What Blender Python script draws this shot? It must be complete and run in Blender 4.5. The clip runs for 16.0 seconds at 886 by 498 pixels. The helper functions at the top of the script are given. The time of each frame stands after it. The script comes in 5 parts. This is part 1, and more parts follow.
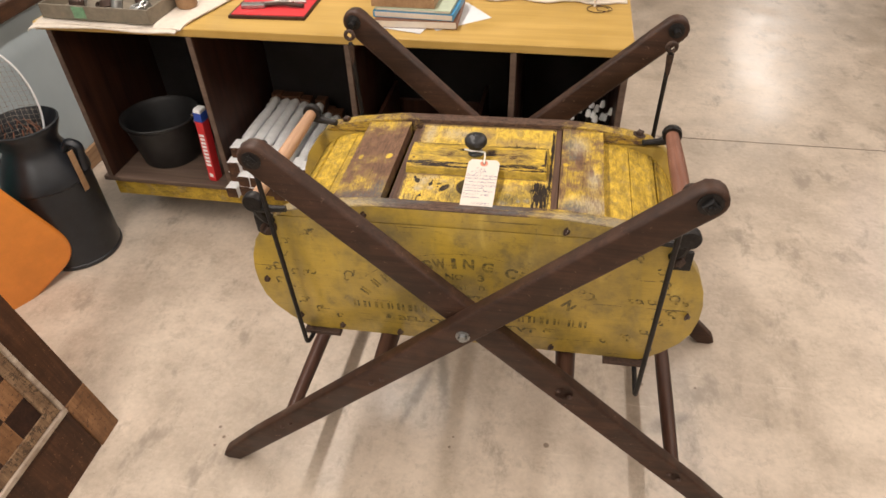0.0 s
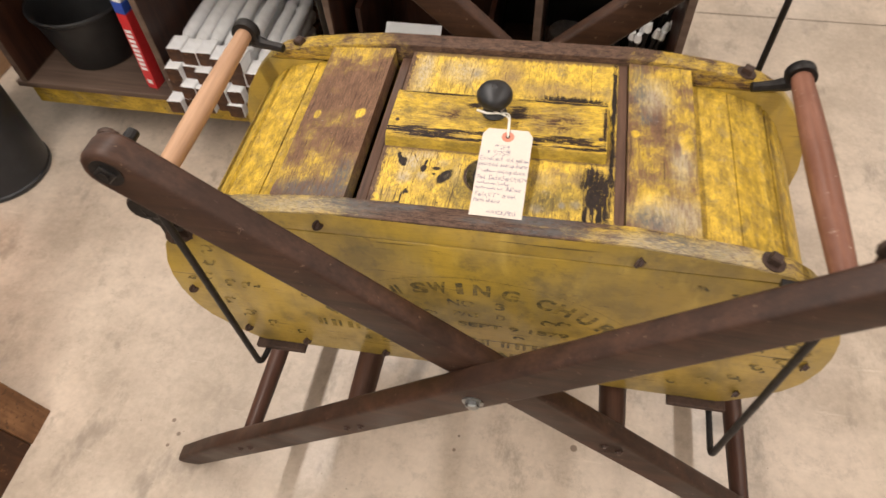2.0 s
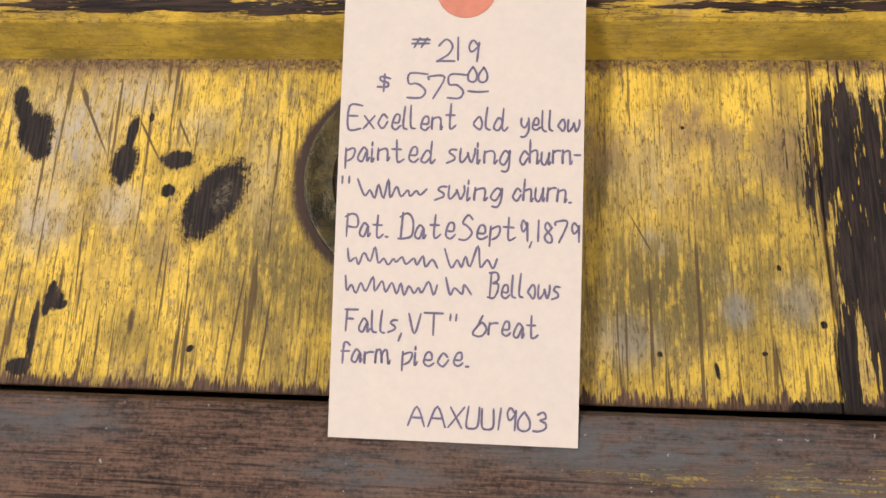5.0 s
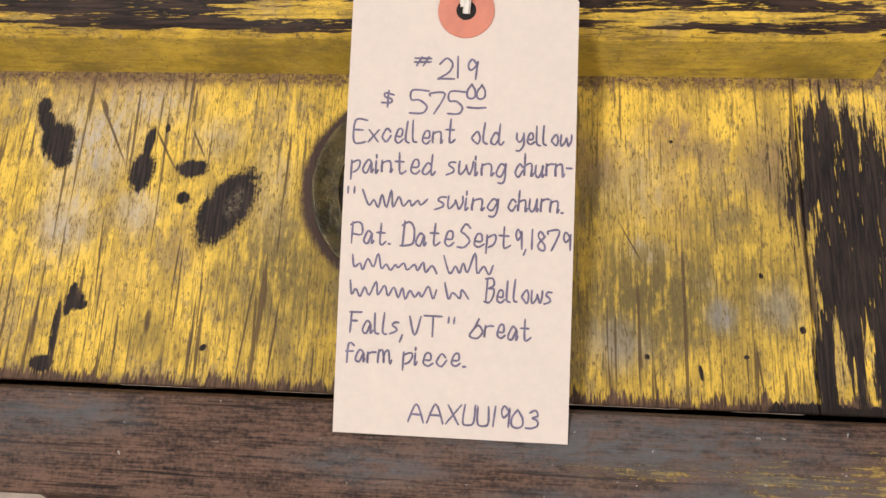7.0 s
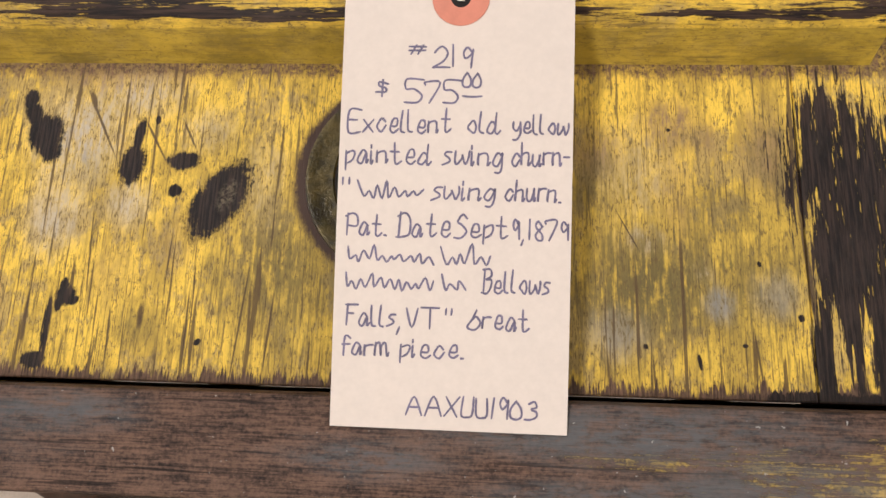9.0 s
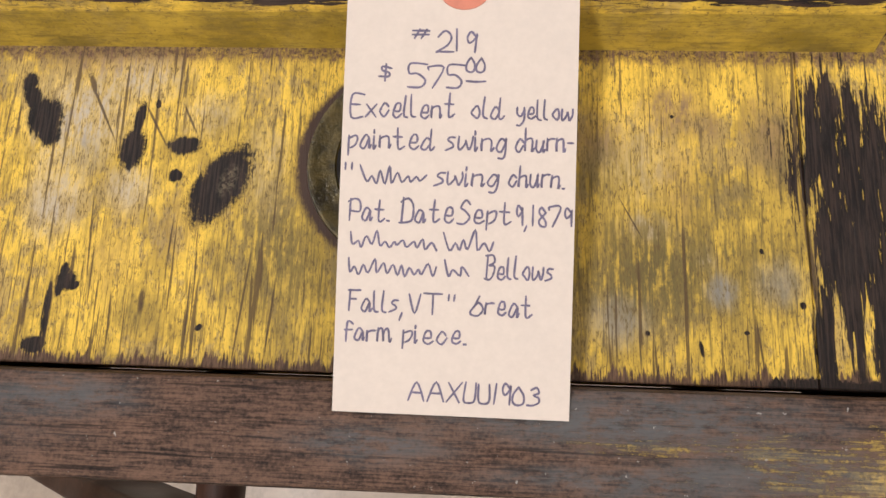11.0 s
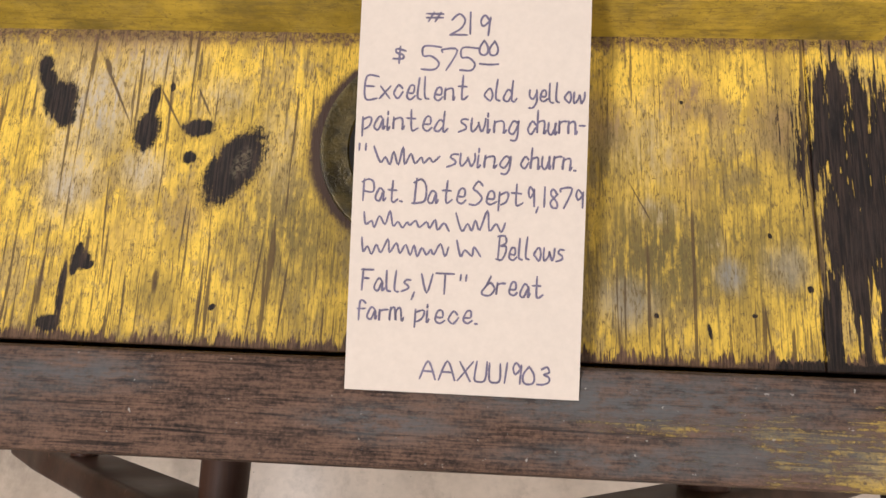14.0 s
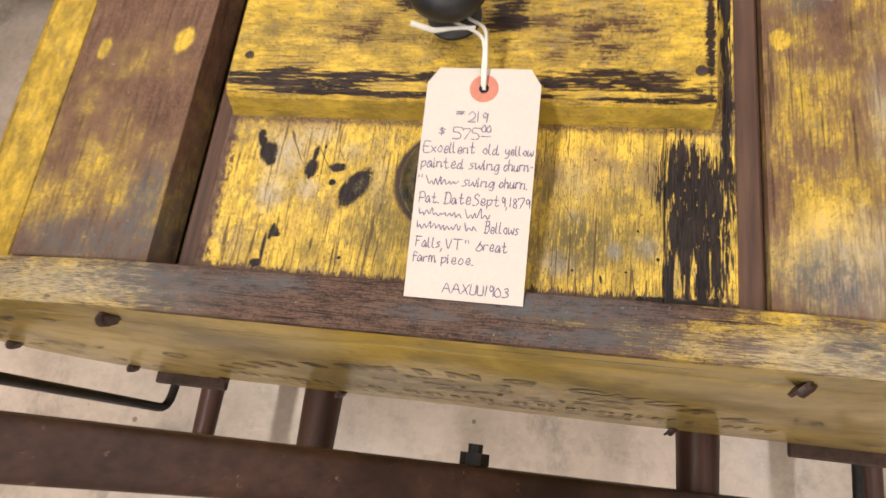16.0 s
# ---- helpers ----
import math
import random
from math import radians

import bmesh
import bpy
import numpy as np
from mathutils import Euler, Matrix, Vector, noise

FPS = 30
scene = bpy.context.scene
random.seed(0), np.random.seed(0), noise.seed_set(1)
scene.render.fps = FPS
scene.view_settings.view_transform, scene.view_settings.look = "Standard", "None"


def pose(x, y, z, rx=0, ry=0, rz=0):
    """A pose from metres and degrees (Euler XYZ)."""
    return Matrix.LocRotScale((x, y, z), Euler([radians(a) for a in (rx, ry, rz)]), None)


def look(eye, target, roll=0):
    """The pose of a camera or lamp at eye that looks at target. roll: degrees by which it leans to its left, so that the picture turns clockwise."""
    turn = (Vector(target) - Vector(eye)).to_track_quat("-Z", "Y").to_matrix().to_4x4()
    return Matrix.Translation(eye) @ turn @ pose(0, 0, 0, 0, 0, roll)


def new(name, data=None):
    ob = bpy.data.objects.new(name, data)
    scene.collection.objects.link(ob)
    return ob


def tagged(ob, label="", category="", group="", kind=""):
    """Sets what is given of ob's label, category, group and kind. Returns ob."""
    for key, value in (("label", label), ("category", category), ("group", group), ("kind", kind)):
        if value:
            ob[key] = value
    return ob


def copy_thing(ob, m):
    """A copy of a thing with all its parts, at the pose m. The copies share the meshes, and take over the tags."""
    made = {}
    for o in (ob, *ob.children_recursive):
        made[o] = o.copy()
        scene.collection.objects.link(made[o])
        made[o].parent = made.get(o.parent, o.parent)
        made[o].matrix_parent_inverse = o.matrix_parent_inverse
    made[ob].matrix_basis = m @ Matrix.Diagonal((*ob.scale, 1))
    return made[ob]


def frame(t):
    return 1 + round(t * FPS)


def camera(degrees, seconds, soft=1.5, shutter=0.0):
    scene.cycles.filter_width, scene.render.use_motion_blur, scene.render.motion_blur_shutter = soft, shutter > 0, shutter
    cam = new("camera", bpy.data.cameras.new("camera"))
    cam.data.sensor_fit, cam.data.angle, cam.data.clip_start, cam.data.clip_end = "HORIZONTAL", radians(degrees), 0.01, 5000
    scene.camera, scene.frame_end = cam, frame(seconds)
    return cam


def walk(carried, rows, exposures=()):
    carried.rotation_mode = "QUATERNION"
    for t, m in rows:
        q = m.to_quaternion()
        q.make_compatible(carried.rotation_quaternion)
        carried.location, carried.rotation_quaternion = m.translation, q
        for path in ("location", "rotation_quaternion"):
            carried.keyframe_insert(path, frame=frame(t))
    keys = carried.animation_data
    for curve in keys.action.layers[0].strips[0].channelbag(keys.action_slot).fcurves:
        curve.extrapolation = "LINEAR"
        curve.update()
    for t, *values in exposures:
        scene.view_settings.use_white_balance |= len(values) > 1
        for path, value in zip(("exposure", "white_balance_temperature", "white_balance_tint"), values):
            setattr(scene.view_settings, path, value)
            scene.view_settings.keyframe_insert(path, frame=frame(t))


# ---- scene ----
cam = camera(68.7, 16.0, shutter=0.5)
PATH = [
    (0, (0.139, -1.207, 1.632), (-0.16, 0.278, 0.325), -2.0),
    (0.5, (0.127, -1.183, 1.623), (-0.144, 0.266, 0.272), -1.7),
    (0.8, (0.123, -1.14, 1.624), (-0.178, 0.28, 0.249), -2.9),
    (1, (0.113, -1.069, 1.609), (-0.232, 0.324, 0.217), -4.1),
    (1.5, (0.109, -0.857, 1.554), (-0.225, 0.439, 0.068), -4.0),
    (2, (0.053, -0.697, 1.484), (-0.215, 0.455, -0.128), -3.5),
    (2.5, (-0.036, -0.579, 1.45), (-0.166, 0.502, -0.228), -0.9),
    (3, (-0.032, -0.441, 1.354), (-0.172, 0.45, -0.431), -4.7),
    (3.2, (-0.015, -0.370, 1.299), (-0.292, 0.327, -0.555), -15.2),
    (3.5, (-0.005, -0.289, 1.164), (-0.184, 0.253, -0.753), -13.7),
    (4, (0.001, -0.213, 1.08), (-0.19, 0.291, -0.846), -20.6),
    (4.5, (0.007, -0.192, 1.042), (-0.08, 0.25, -0.907), -9.8),
    (5, (0.008, -0.183, 1.039), (-0.08, 0.256, -0.91), -9.6),
    (7.5, (0.01, -0.184, 1.051), (-0.097, 0.26, -0.896), -11.3),
    (8, (0.008, -0.184, 1.051), (-0.102, 0.241, -0.9), -12.6),
    (8.5, (0.009, -0.184, 1.048), (-0.082, 0.24, -0.904), -10.5),
    (11, (0.007, -0.185, 1.047), (-0.061, 0.207, -0.913), -8.0),
    (11.5, (0.007, -0.185, 1.046), (-0.062, 0.192, -0.917), -8.8),
    (12, (0.006, -0.183, 1.044), (-0.057, 0.195, -0.919), -7.8),
    (12.5, (0.008, -0.183, 1.041), (-0.052, 0.189, -0.924), -7.9),
    (13, (0.007, -0.184, 1.043), (-0.051, 0.189, -0.921), -7.3),
    (13.5, (0.004, -0.188, 1.046), (-0.065, 0.192, -0.916), -8.3),
    (14, (0.004, -0.191, 1.048), (-0.066, 0.202, -0.912), -7.8),
    (14.5, (0.005, -0.197, 1.056), (-0.075, 0.187, -0.905), -8.8),
    (15, (0.015, -0.21, 1.069), (-0.11, 0.212, -0.882), -12.7),
    (15.3, (0.022, -0.23, 1.09), (-0.164, 0.285, -0.835), -15.2),
    (15.5, (0.032, -0.245, 1.132), (-0.242, 0.317, -0.768), -20.1),
    (15.8, (0.047, -0.273, 1.177), (-0.275, 0.352, -0.694), -21.8),
    (16, (0.05, -0.28, 1.201), (-0.282, 0.348, -0.668), -22.0),
]
walk(cam, [(t, look(eye, target, roll)) for t, eye, target, roll in PATH],
     exposures=[(0.0, -0.06, 6330, 10), (2.5, -0.04, 6250, 10), (3.0, -0.15, 6200, 10), (3.6, -0.12, 6030, 11), (4.2, -0.44, 5920, 11), (15.0, -0.46, 5920, 11), (15.5, -0.36, 5970, 11), (16.0, -0.17, 6050, 11)])

# ---- world and lights ----
world = bpy.data.worlds.new("world")
scene.world = world
world.use_nodes = True
world.node_tree.nodes["Background"].inputs[0].default_value = (0.9, 0.95, 1.0, 1)
world.node_tree.nodes["Background"].inputs[1].default_value = 0.02


def strip_light(x, y, z, wide, long, watts, tint=(1.0, 0.905, 0.82)):
    data = bpy.data.lights.new("tube_light", "AREA")
    data.shape, data.size, data.size_y, data.energy, data.color = "RECTANGLE", wide, long, watts, tint
    ob = new("tube_light", data)
    ob.matrix_world = pose(x, y, z)
    return ob


strip_light(-0.95, -1.1, 2.95, 0.12, 7.6, 150)
strip_light(1.35, -1.1, 2.95, 0.12, 7.6, 78)
strip_light(3.6, 1.0, 2.95, 0.12, 9.0, 86)
strip_light(3.2, 9.0, 2.95, 0.5, 3.0, 90)


# ---- materials ----
class Graph:
    """A node material with short calls for its nodes."""

    def __init__(self, name, rough=0.6, metal=0.0):
        self.m = bpy.data.materials.new(name)
        self.m.use_nodes = True
        self.t = self.m.node_tree
        self.b = self.t.nodes["Principled BSDF"]
        self.b.inputs["Roughness"].default_value = rough
        self.b.inputs["Metallic"].default_value = metal
        self.xyz = self.t.nodes.new("ShaderNodeTexCoord").outputs["Object"]

    def put(self, socket, v):
        if isinstance(v, bpy.types.NodeSocket):
            self.t.links.new(v, socket)
        elif isinstance(v, tuple) and len(v) == 3 and socket.type == "RGBA":
            socket.default_value = (*v, 1)
        else:
            socket.default_value = v

    def op(self, what, a, b=0.0, c=0.0):
        n = self.t.nodes.new("ShaderNodeMath")
        n.operation = what
        for i, v in enumerate((a, b, c)):
            self.put(n.inputs[i], v)
        return n.outputs[0]

    def scaled(self, k, turn=0.0, shift=(0, 0, 0)):
        n = self.t.nodes.new("ShaderNodeMapping")
        self.put(n.inputs[0], self.xyz)
        n.inputs["Location"].default_value = shift
        n.inputs["Rotation"].default_value = (0, 0, turn)
        n.inputs["Scale"].default_value = k
        return n.outputs[0]

    def noise(self, k, detail=4.0, rough=0.6, shift=(0, 0, 0)):
        n = self.t.nodes.new("ShaderNodeTexNoise")
        k = (k, k, k) if isinstance(k, (int, float)) else k
        self.put(n.inputs["Vector"], self.scaled(k, 0.0, shift))
        n.inputs["Scale"].default_value = 1.0
        n.inputs["Detail"].default_value = detail
        n.inputs["Roughness"].default_value = rough
        return n.outputs["Fac"]

    def step(self, v, low, high, a=0.0, b=1.0):
        n = self.t.nodes.new("ShaderNodeMapRange")
        n.interpolation_type, n.clamp = "SMOOTHSTEP", False
        for i, s in enumerate((v, low, high, a, b)):
            self.put(n.inputs[i], s)
        return n.outputs[0]

    def mix(self, f, a, b):
        n = self.t.nodes.new("ShaderNodeMix")
        n.data_type = "RGBA"
        self.put(n.inputs[0], f)
        self.put(n.inputs[6], a)
        self.put(n.inputs[7], b)
        return n.outputs[2]

    def blob(self, x, y, rx, ry, turn=0.0, wobble=None, soft=0.35):
        """1 inside an ellipse in the object's own xy plane, 0 outside."""
        n = self.t.nodes.new("ShaderNodeMapping")
        n.vector_type = "TEXTURE"
        self.put(n.inputs[0], self.xyz)
        n.inputs["Location"].default_value = (x, y, 0)
        n.inputs["Rotation"].default_value = (0, 0, radians(turn))
        n.inputs["Scale"].default_value = (4 * rx, 4 * ry, 1e6)
        d = self.t.nodes.new("ShaderNodeTexGradient")
        d.gradient_type = "SPHERICAL"
        self.put(d.inputs[0], n.outputs[0])
        r = self.op("MULTIPLY_ADD", d.outputs["Fac"], -4.0, 4.0)
        if wobble is not None:
            r = self.op("ADD", r, wobble)
        return self.step(r, 1 - soft, 1 + soft, 1.0, 0.0)

    def most(self, *vs):
        r = vs[0]
        for v in vs[1:]:
            r = self.op("MAXIMUM", r, v)
        return r

    def gather(self, values):
        """The largest of many values, taken one by one as they are made."""
        r = None
        for v in values:
            r = v if r is None else self.op("MAXIMUM", r, v)
        return r

    def axis(self, i):
        n = self.t.nodes.new("ShaderNodeSeparateXYZ")
        self.put(n.inputs[0], self.xyz)
        return n.outputs[i]

    def bump(self, h, strength=0.3, dist=0.002):
        n = self.t.nodes.new("ShaderNodeBump")
        n.inputs["Strength"].default_value = strength
        n.inputs["Distance"].default_value = dist
        self.put(n.inputs["Height"], h)
        self.put(self.b.inputs["Normal"], n.outputs[0])

    def done(self, colour, rough=None, metal=None):
        self.put(self.b.inputs["Base Color"], colour)
        if rough is not None:
            self.put(self.b.inputs["Roughness"], rough)
        if metal is not None:
            self.put(self.b.inputs["Metallic"], metal)
        return self.m


def plain(name, colour, rough=0.55, metal=0.0, vary=0.25, size=40, bump=0.1):
    g = Graph(name, rough, metal)
    a = g.noise(size, 5, 0.65)
    b = g.noise(size / 7, 3, 0.5)
    v = g.op("ADD", g.op("MULTIPLY", a, 0.6), g.op("MULTIPLY", b, 0.4))
    dark = tuple(c * (1 - vary) for c in colour)
    pale = tuple(min(1, c * (1 + vary)) for c in colour)
    c = g.mix(g.step(v, 0.3, 0.7), dark, pale)
    g.bump(a, bump, 0.001)
    return g.done(c, g.step(b, 0.3, 0.7, max(0.02, rough - 0.1), min(1, rough + 0.1)))


def bare_wood(name, dark, pale, along=0, size=60, rough=0.55, scuff=None, wear=0.62):
    """Wood whose grain runs along the object's axis 0, 1 or 2."""
    g = Graph(name, rough)
    g.b.inputs["Specular IOR Level"].default_value = 0.3
    k = [size, size, size]
    k[along] = size / 14
    fine = [size * 5, size * 5, size * 5]
    fine[along] = size / 4
    a, f, b = g.noise(tuple(k), 5, 0.6), g.noise(tuple(fine), 3, 0.6), g.noise(6, 3, 0.5)
    v = g.op("ADD", g.op("MULTIPLY", a, 0.5), g.op("ADD", g.op("MULTIPLY", f, 0.25), g.op("MULTIPLY", b, 0.25)))
    c = g.mix(g.step(v, 0.32, 0.68), dark, pale)
    if scuff:
        c = g.mix(g.step(g.noise((90, 90, 90), 6, 0.75, (3, 1, 7)), wear, wear + 0.05, 0.0, 0.8), c, scuff)
        c = g.mix(g.step(g.noise(13, 5, 0.65, (1, 5, 2)), 0.42, 0.66, 0.0, 0.6), c, dark)
    g.bump(f, 0.15, 0.0008)
    return g.done(c, g.step(b, 0.3, 0.7, rough - 0.12, rough + 0.12))


YELLOW, YELLOW_DIM, WOOD_DARK, WOOD_MID = (0.76, 0.495, 0.055), (0.45, 0.30, 0.04), (0.028, 0.018, 0.013), (0.135, 0.078, 0.044)


def worn_paint(name, along, cover, yellow=YELLOW, wood=(WOOD_DARK, WOOD_MID), grime=0.35, bare=(), smears_and_shade=(), greys=(), size=1.0, rough=0.45, streaky=0.36, calm=1.0, pale=(), soft=0.025):
    """Old yellow paint over brown wood; cover is how much paint is left. bare: places rubbed down to the wood
    (minus: places where more paint is left); smears and shade: dark streaks along the grain, and painted shadow beside
    the knob; greys: chalky blue-grey patches, on the rim's right also painted shade; pale: faded grey places; calm:
    below 1 for less broken paint."""
    g = Graph(name, rough)
    k, hair, line = [150 * size] * 3, [1000 * size] * 3, [420 * size] * 3
    k[along], hair[along], line[along] = 22 * size, 60 * size, 14 * size
    streak, fine, scratch = g.noise(tuple(k), 6, 0.7), g.noise(tuple(hair), 4, 0.65, (5, 2, 1)), g.noise(tuple(line), 3, 0.55, (7, 7, 2))
    mid, long = [260 * size] * 3, [80 * size] * 3
    mid[along], long[along] = 85 * size, 40 * size
    g.b.inputs["Specular IOR Level"].default_value = 0.15
    cloud, patch = g.noise(24 * size, 5, 0.6, (2, 7, 3)), g.noise(tuple(long), 6, 0.7, (9, 4, 1))
    speck, mottle = g.noise(520 * size, 5, 0.8), g.noise(tuple(mid), 6, 0.75, (4, 4, 4))
    wear = g.op("ADD", g.op("MULTIPLY", streak, streaky), g.op("ADD", g.op("MULTIPLY", cloud, 0.70 - streaky), g.op("MULTIPLY", fine, 0.30)))
    wear = g.op("ADD", wear, g.op("MULTIPLY", g.op("SUBTRACT", speck, 0.5), 0.22))
    wob = g.op("ADD", g.op("MULTIPLY", g.op("SUBTRACT", streak, 0.5), 1.6), g.op("MULTIPLY", g.op("SUBTRACT", mottle, 0.5), 0.9))
    for x, y, rx, ry, turn, amount in bare:
        wear = g.op("ADD", wear, g.op("MULTIPLY", g.blob(x, y, rx, ry, turn, wob, 0.75), amount))
    left = g.step(wear, cover + soft, cover - soft)
    thin = g.step(wear, cover - 0.13, cover + 0.01, 0.0, 0.62)
    tiny = [1900 * size] * 3
    tiny[along] = 420 * size
    crackle = g.noise(tuple(tiny), 3, 0.6, (2, 6, 4))
    c_wood = g.mix(g.step(g.op("ADD", g.op("MULTIPLY", fine, 0.36), g.op("ADD", g.op("MULTIPLY", patch, 0.30), g.op("MULTIPLY", speck, 0.34))), 0.38, 0.62), wood[0], wood[1])
    c_wood = g.mix(g.step(scratch, 0.60, 0.66, 0.0, 0.7), c_wood, tuple(0.6 * v for v in wood[0]))
    tone = g.mix(g.step(patch, 0.36, 0.66), yellow, tuple(0.52 * v for v in yellow))
    tone = g.mix(thin, tone, (0.27, 0.185, 0.07))
    tone = g.mix(g.step(mottle, 0.44, 0.66, 0.0, grime), tone, (0.17, 0.12, 0.045))
    tone = g.mix(g.step(g.noise(52 * size, 5, 0.7, (1, 8, 5)), 0.53, 0.66, 0.0, 0.6 * calm * calm), tone, (0.30, 0.235, 0.145))
    tone = g.mix(g.step(speck, 0.575, 0.62, 0.0, 0.9 * calm), tone, (0.09, 0.06, 0.03))
    tone = g.mix(g.op("MULTIPLY", g.step(fine, 0.50, 0.62, 0.0, 0.75 * calm), g.step(g.noise(42 * size, 4, 0.6, (3, 3, 8)), 0.40, 0.60, 0.25, 1.0)), tone, (0.13, 0.09, 0.03))
    tone = g.mix(g.step(g.noise(34 * size, 6, 0.7, (6, 1, 2)), 0.50, 0.68, 0.0, 0.6 * calm), tone, (0.13, 0.10, 0.035))
    tone = g.mix(g.step(scratch, 0.645, 0.68, 0.0, 0.85 * calm), tone, (0.06, 0.035, 0.02))
    worn_here = g.step(g.op("ADD", g.op("MULTIPLY", mottle, 0.5), g.op("MULTIPLY", streak, 0.5)), 0.42, 0.58, 0.12, 1.0)
    tone = g.mix(g.op("MULTIPLY", g.step(crackle, 0.53, 0.61, 0.0, 0.75 * calm), worn_here), tone, (0.10, 0.065, 0.028))
    c = g.mix(left, c_wood, tone)
    for x, y, rx, ry in pale:
        c = g.mix(g.op("MULTIPLY", g.blob(x, y, rx, ry, 0, wob, 0.9), g.step(fine, 0.42, 0.58, 0.75, 0.25)), c, (0.45, 0.39, 0.29))
    for x, y, rx, ry, turn in greys:
        c = g.mix(g.op("MULTIPLY", g.blob(x, y, rx, ry, turn, wob, 0.8), g.step(mottle, 0.40, 0.60, 0.2, 0.85)), c, (0.10, 0.10, 0.10))
    if greys:
        c = g.mix(g.step(g.noise(330 * size, 3, 0.6, (8, 8, 3)), 0.70, 0.73, 0.0, 0.6), c, (0.42, 0.40, 0.36))
    ink = g.mix(g.step(fine, 0.4, 0.65), (0.010, 0.006, 0.005), (0.050, 0.028, 0.018))
    ink = g.mix(g.step(cloud, 0.50, 0.70, 0.0, 0.25), ink, (0.10, 0.07, 0.05))
    if smears_and_shade:
        m = g.most(*[g.blob(x, y, rx, ry, turn, None, 0.85) for x, y, rx, ry, turn in smears_and_shade])
        rag = g.op("ADD", g.op("MULTIPLY", g.op("SUBTRACT", streak, 0.5), 2.9), g.op("MULTIPLY", g.op("SUBTRACT", fine, 0.5), 2.6))
        c = g.mix(g.step(g.op("ADD", m, g.op("MULTIPLY", rag, g.step(m, 0.02, 0.2))), 0.44, 0.62), c, ink)
    h = g.op("ADD", g.op("MULTIPLY", left, 0.5), g.op("ADD", g.op("MULTIPLY", fine, 0.6), g.op("MULTIPLY", scratch, 0.4)))
    g.bump(h, 0.55, 0.0008)
    return g.done(c, g.step(left, 0, 1, rough + 0.15, rough))


DARK_WOOD = ((0.020, 0.011, 0.008), (0.125, 0.064, 0.038))


def lid_mat():
    """Thick yellow paint on the cover: brushed along the boards, chalky and greasy in places, worn to the wood at the edges, with scorched black spots."""
    g = Graph("lid_paint", 0.42)
    g.b.inputs["Specular IOR Level"].default_value = 0.18
    hair, streak, patchy = g.noise((1100, 60, 1100), 4, 0.65, (5, 2, 1)), g.noise((200, 26, 200), 6, 0.7), g.noise((95, 45, 95), 6, 0.7, (9, 4, 1))
    cloud, speck, mottle = g.noise(40, 5, 0.6, (2, 7, 3)), g.noise(640, 5, 0.8), g.noise((330, 130, 330), 6, 0.75, (4, 4, 4))
    scratch, crackle = g.noise((500, 15, 500), 3, 0.55, (7, 7, 2)), g.noise((2100, 420, 2100), 3, 0.6, (2, 6, 4))
    x, y = g.axis(0), g.axis(1)
    wob = g.op("ADD", g.op("MULTIPLY", g.op("SUBTRACT", streak, 0.5), 1.2), g.op("MULTIPLY", g.op("SUBTRACT", mottle, 0.5), 1.2))

    def stains(colour, under, low, high, least, places):
        m = g.gather(g.op("MULTIPLY", g.blob(px, py, rx, ry, 0, wob, 0.85), a) for px, py, rx, ry, a in places)
        return g.mix(g.op("MULTIPLY", m, g.step(g.op("ADD", g.op("MULTIPLY", mottle, 0.6), g.op("MULTIPLY", hair, 0.4)), low, high, least, 1.0)), under, colour)

    c = g.mix(g.step(patchy, 0.42, 0.62), (0.80, 0.53, 0.066), (0.47, 0.315, 0.050))
    c = g.mix(g.step(hair, 0.50, 0.60, 0.0, 0.55), c, (0.27, 0.18, 0.040))
    c = g.mix(g.step(g.op("ADD", g.op("MULTIPLY", cloud, 0.5), g.op("MULTIPLY", mottle, 0.5)), 0.50, 0.57, 0.0, 0.62), c, (0.27, 0.20, 0.10))
    c = g.mix(g.op("MULTIPLY", g.step(hair, 0.52, 0.60, 0.0, 0.8), g.step(streak, 0.46, 0.62)), c, (0.115, 0.078, 0.030))
    c = stains((0.44, 0.38, 0.29), c, 0.56, 0.42, 0.3, [(-0.121, -0.104, 0.014, 0.012, 1), (-0.103, -0.090, 0.013, 0.007, 0.9), (-0.102, -0.128, 0.006, 0.006, 0.9), (-0.126, -0.133, 0.008, 0.010, 0.9), (-0.128, -0.120, 0.006, 0.010, 0.7),
        (-0.078, -0.103, 0.008, 0.006, 0.6), (-0.058, -0.120, 0.006, 0.012, 0.5), (0.0617, -0.1375, 0.006, 0.004, 0.8), (0.060, -0.115, 0.010, 0.012, 0.5), (0.079, -0.147, 0.003, 0.003, 0.8), (-0.08, 0.09, 0.03, 0.02, 0.8), (-0.14, 0.08, 0.012, 0.05, 0.9)])
    c = stains((0.135, 0.104, 0.036), c, 0.38, 0.52, 0.35, [(-0.050, -0.150, 0.018, 0.022, 0.85), (-0.066, -0.152, 0.008, 0.014, 0.6), (-0.045, -0.172, 0.012, 0.008, 0.5), (-0.095, -0.168, 0.008, 0.006, 0.6), (-0.066, -0.110, 0.010, 0.010, 0.4),
        (0.065, -0.152, 0.028, 0.020, 1.0), (0.095, -0.150, 0.016, 0.020, 0.75), (0.090, -0.132, 0.020, 0.014, 0.6), (0.050, -0.122, 0.012, 0.014, 0.6), (0.099, -0.158, 0.008, 0.010, 0.6), (0.0867, -0.1445, 0.004, 0.005, 0.9), (0.103, -0.115, 0.007, 0.018, 0.7), (0.05, -0.175, 0.012, 0.006, 0.5)])
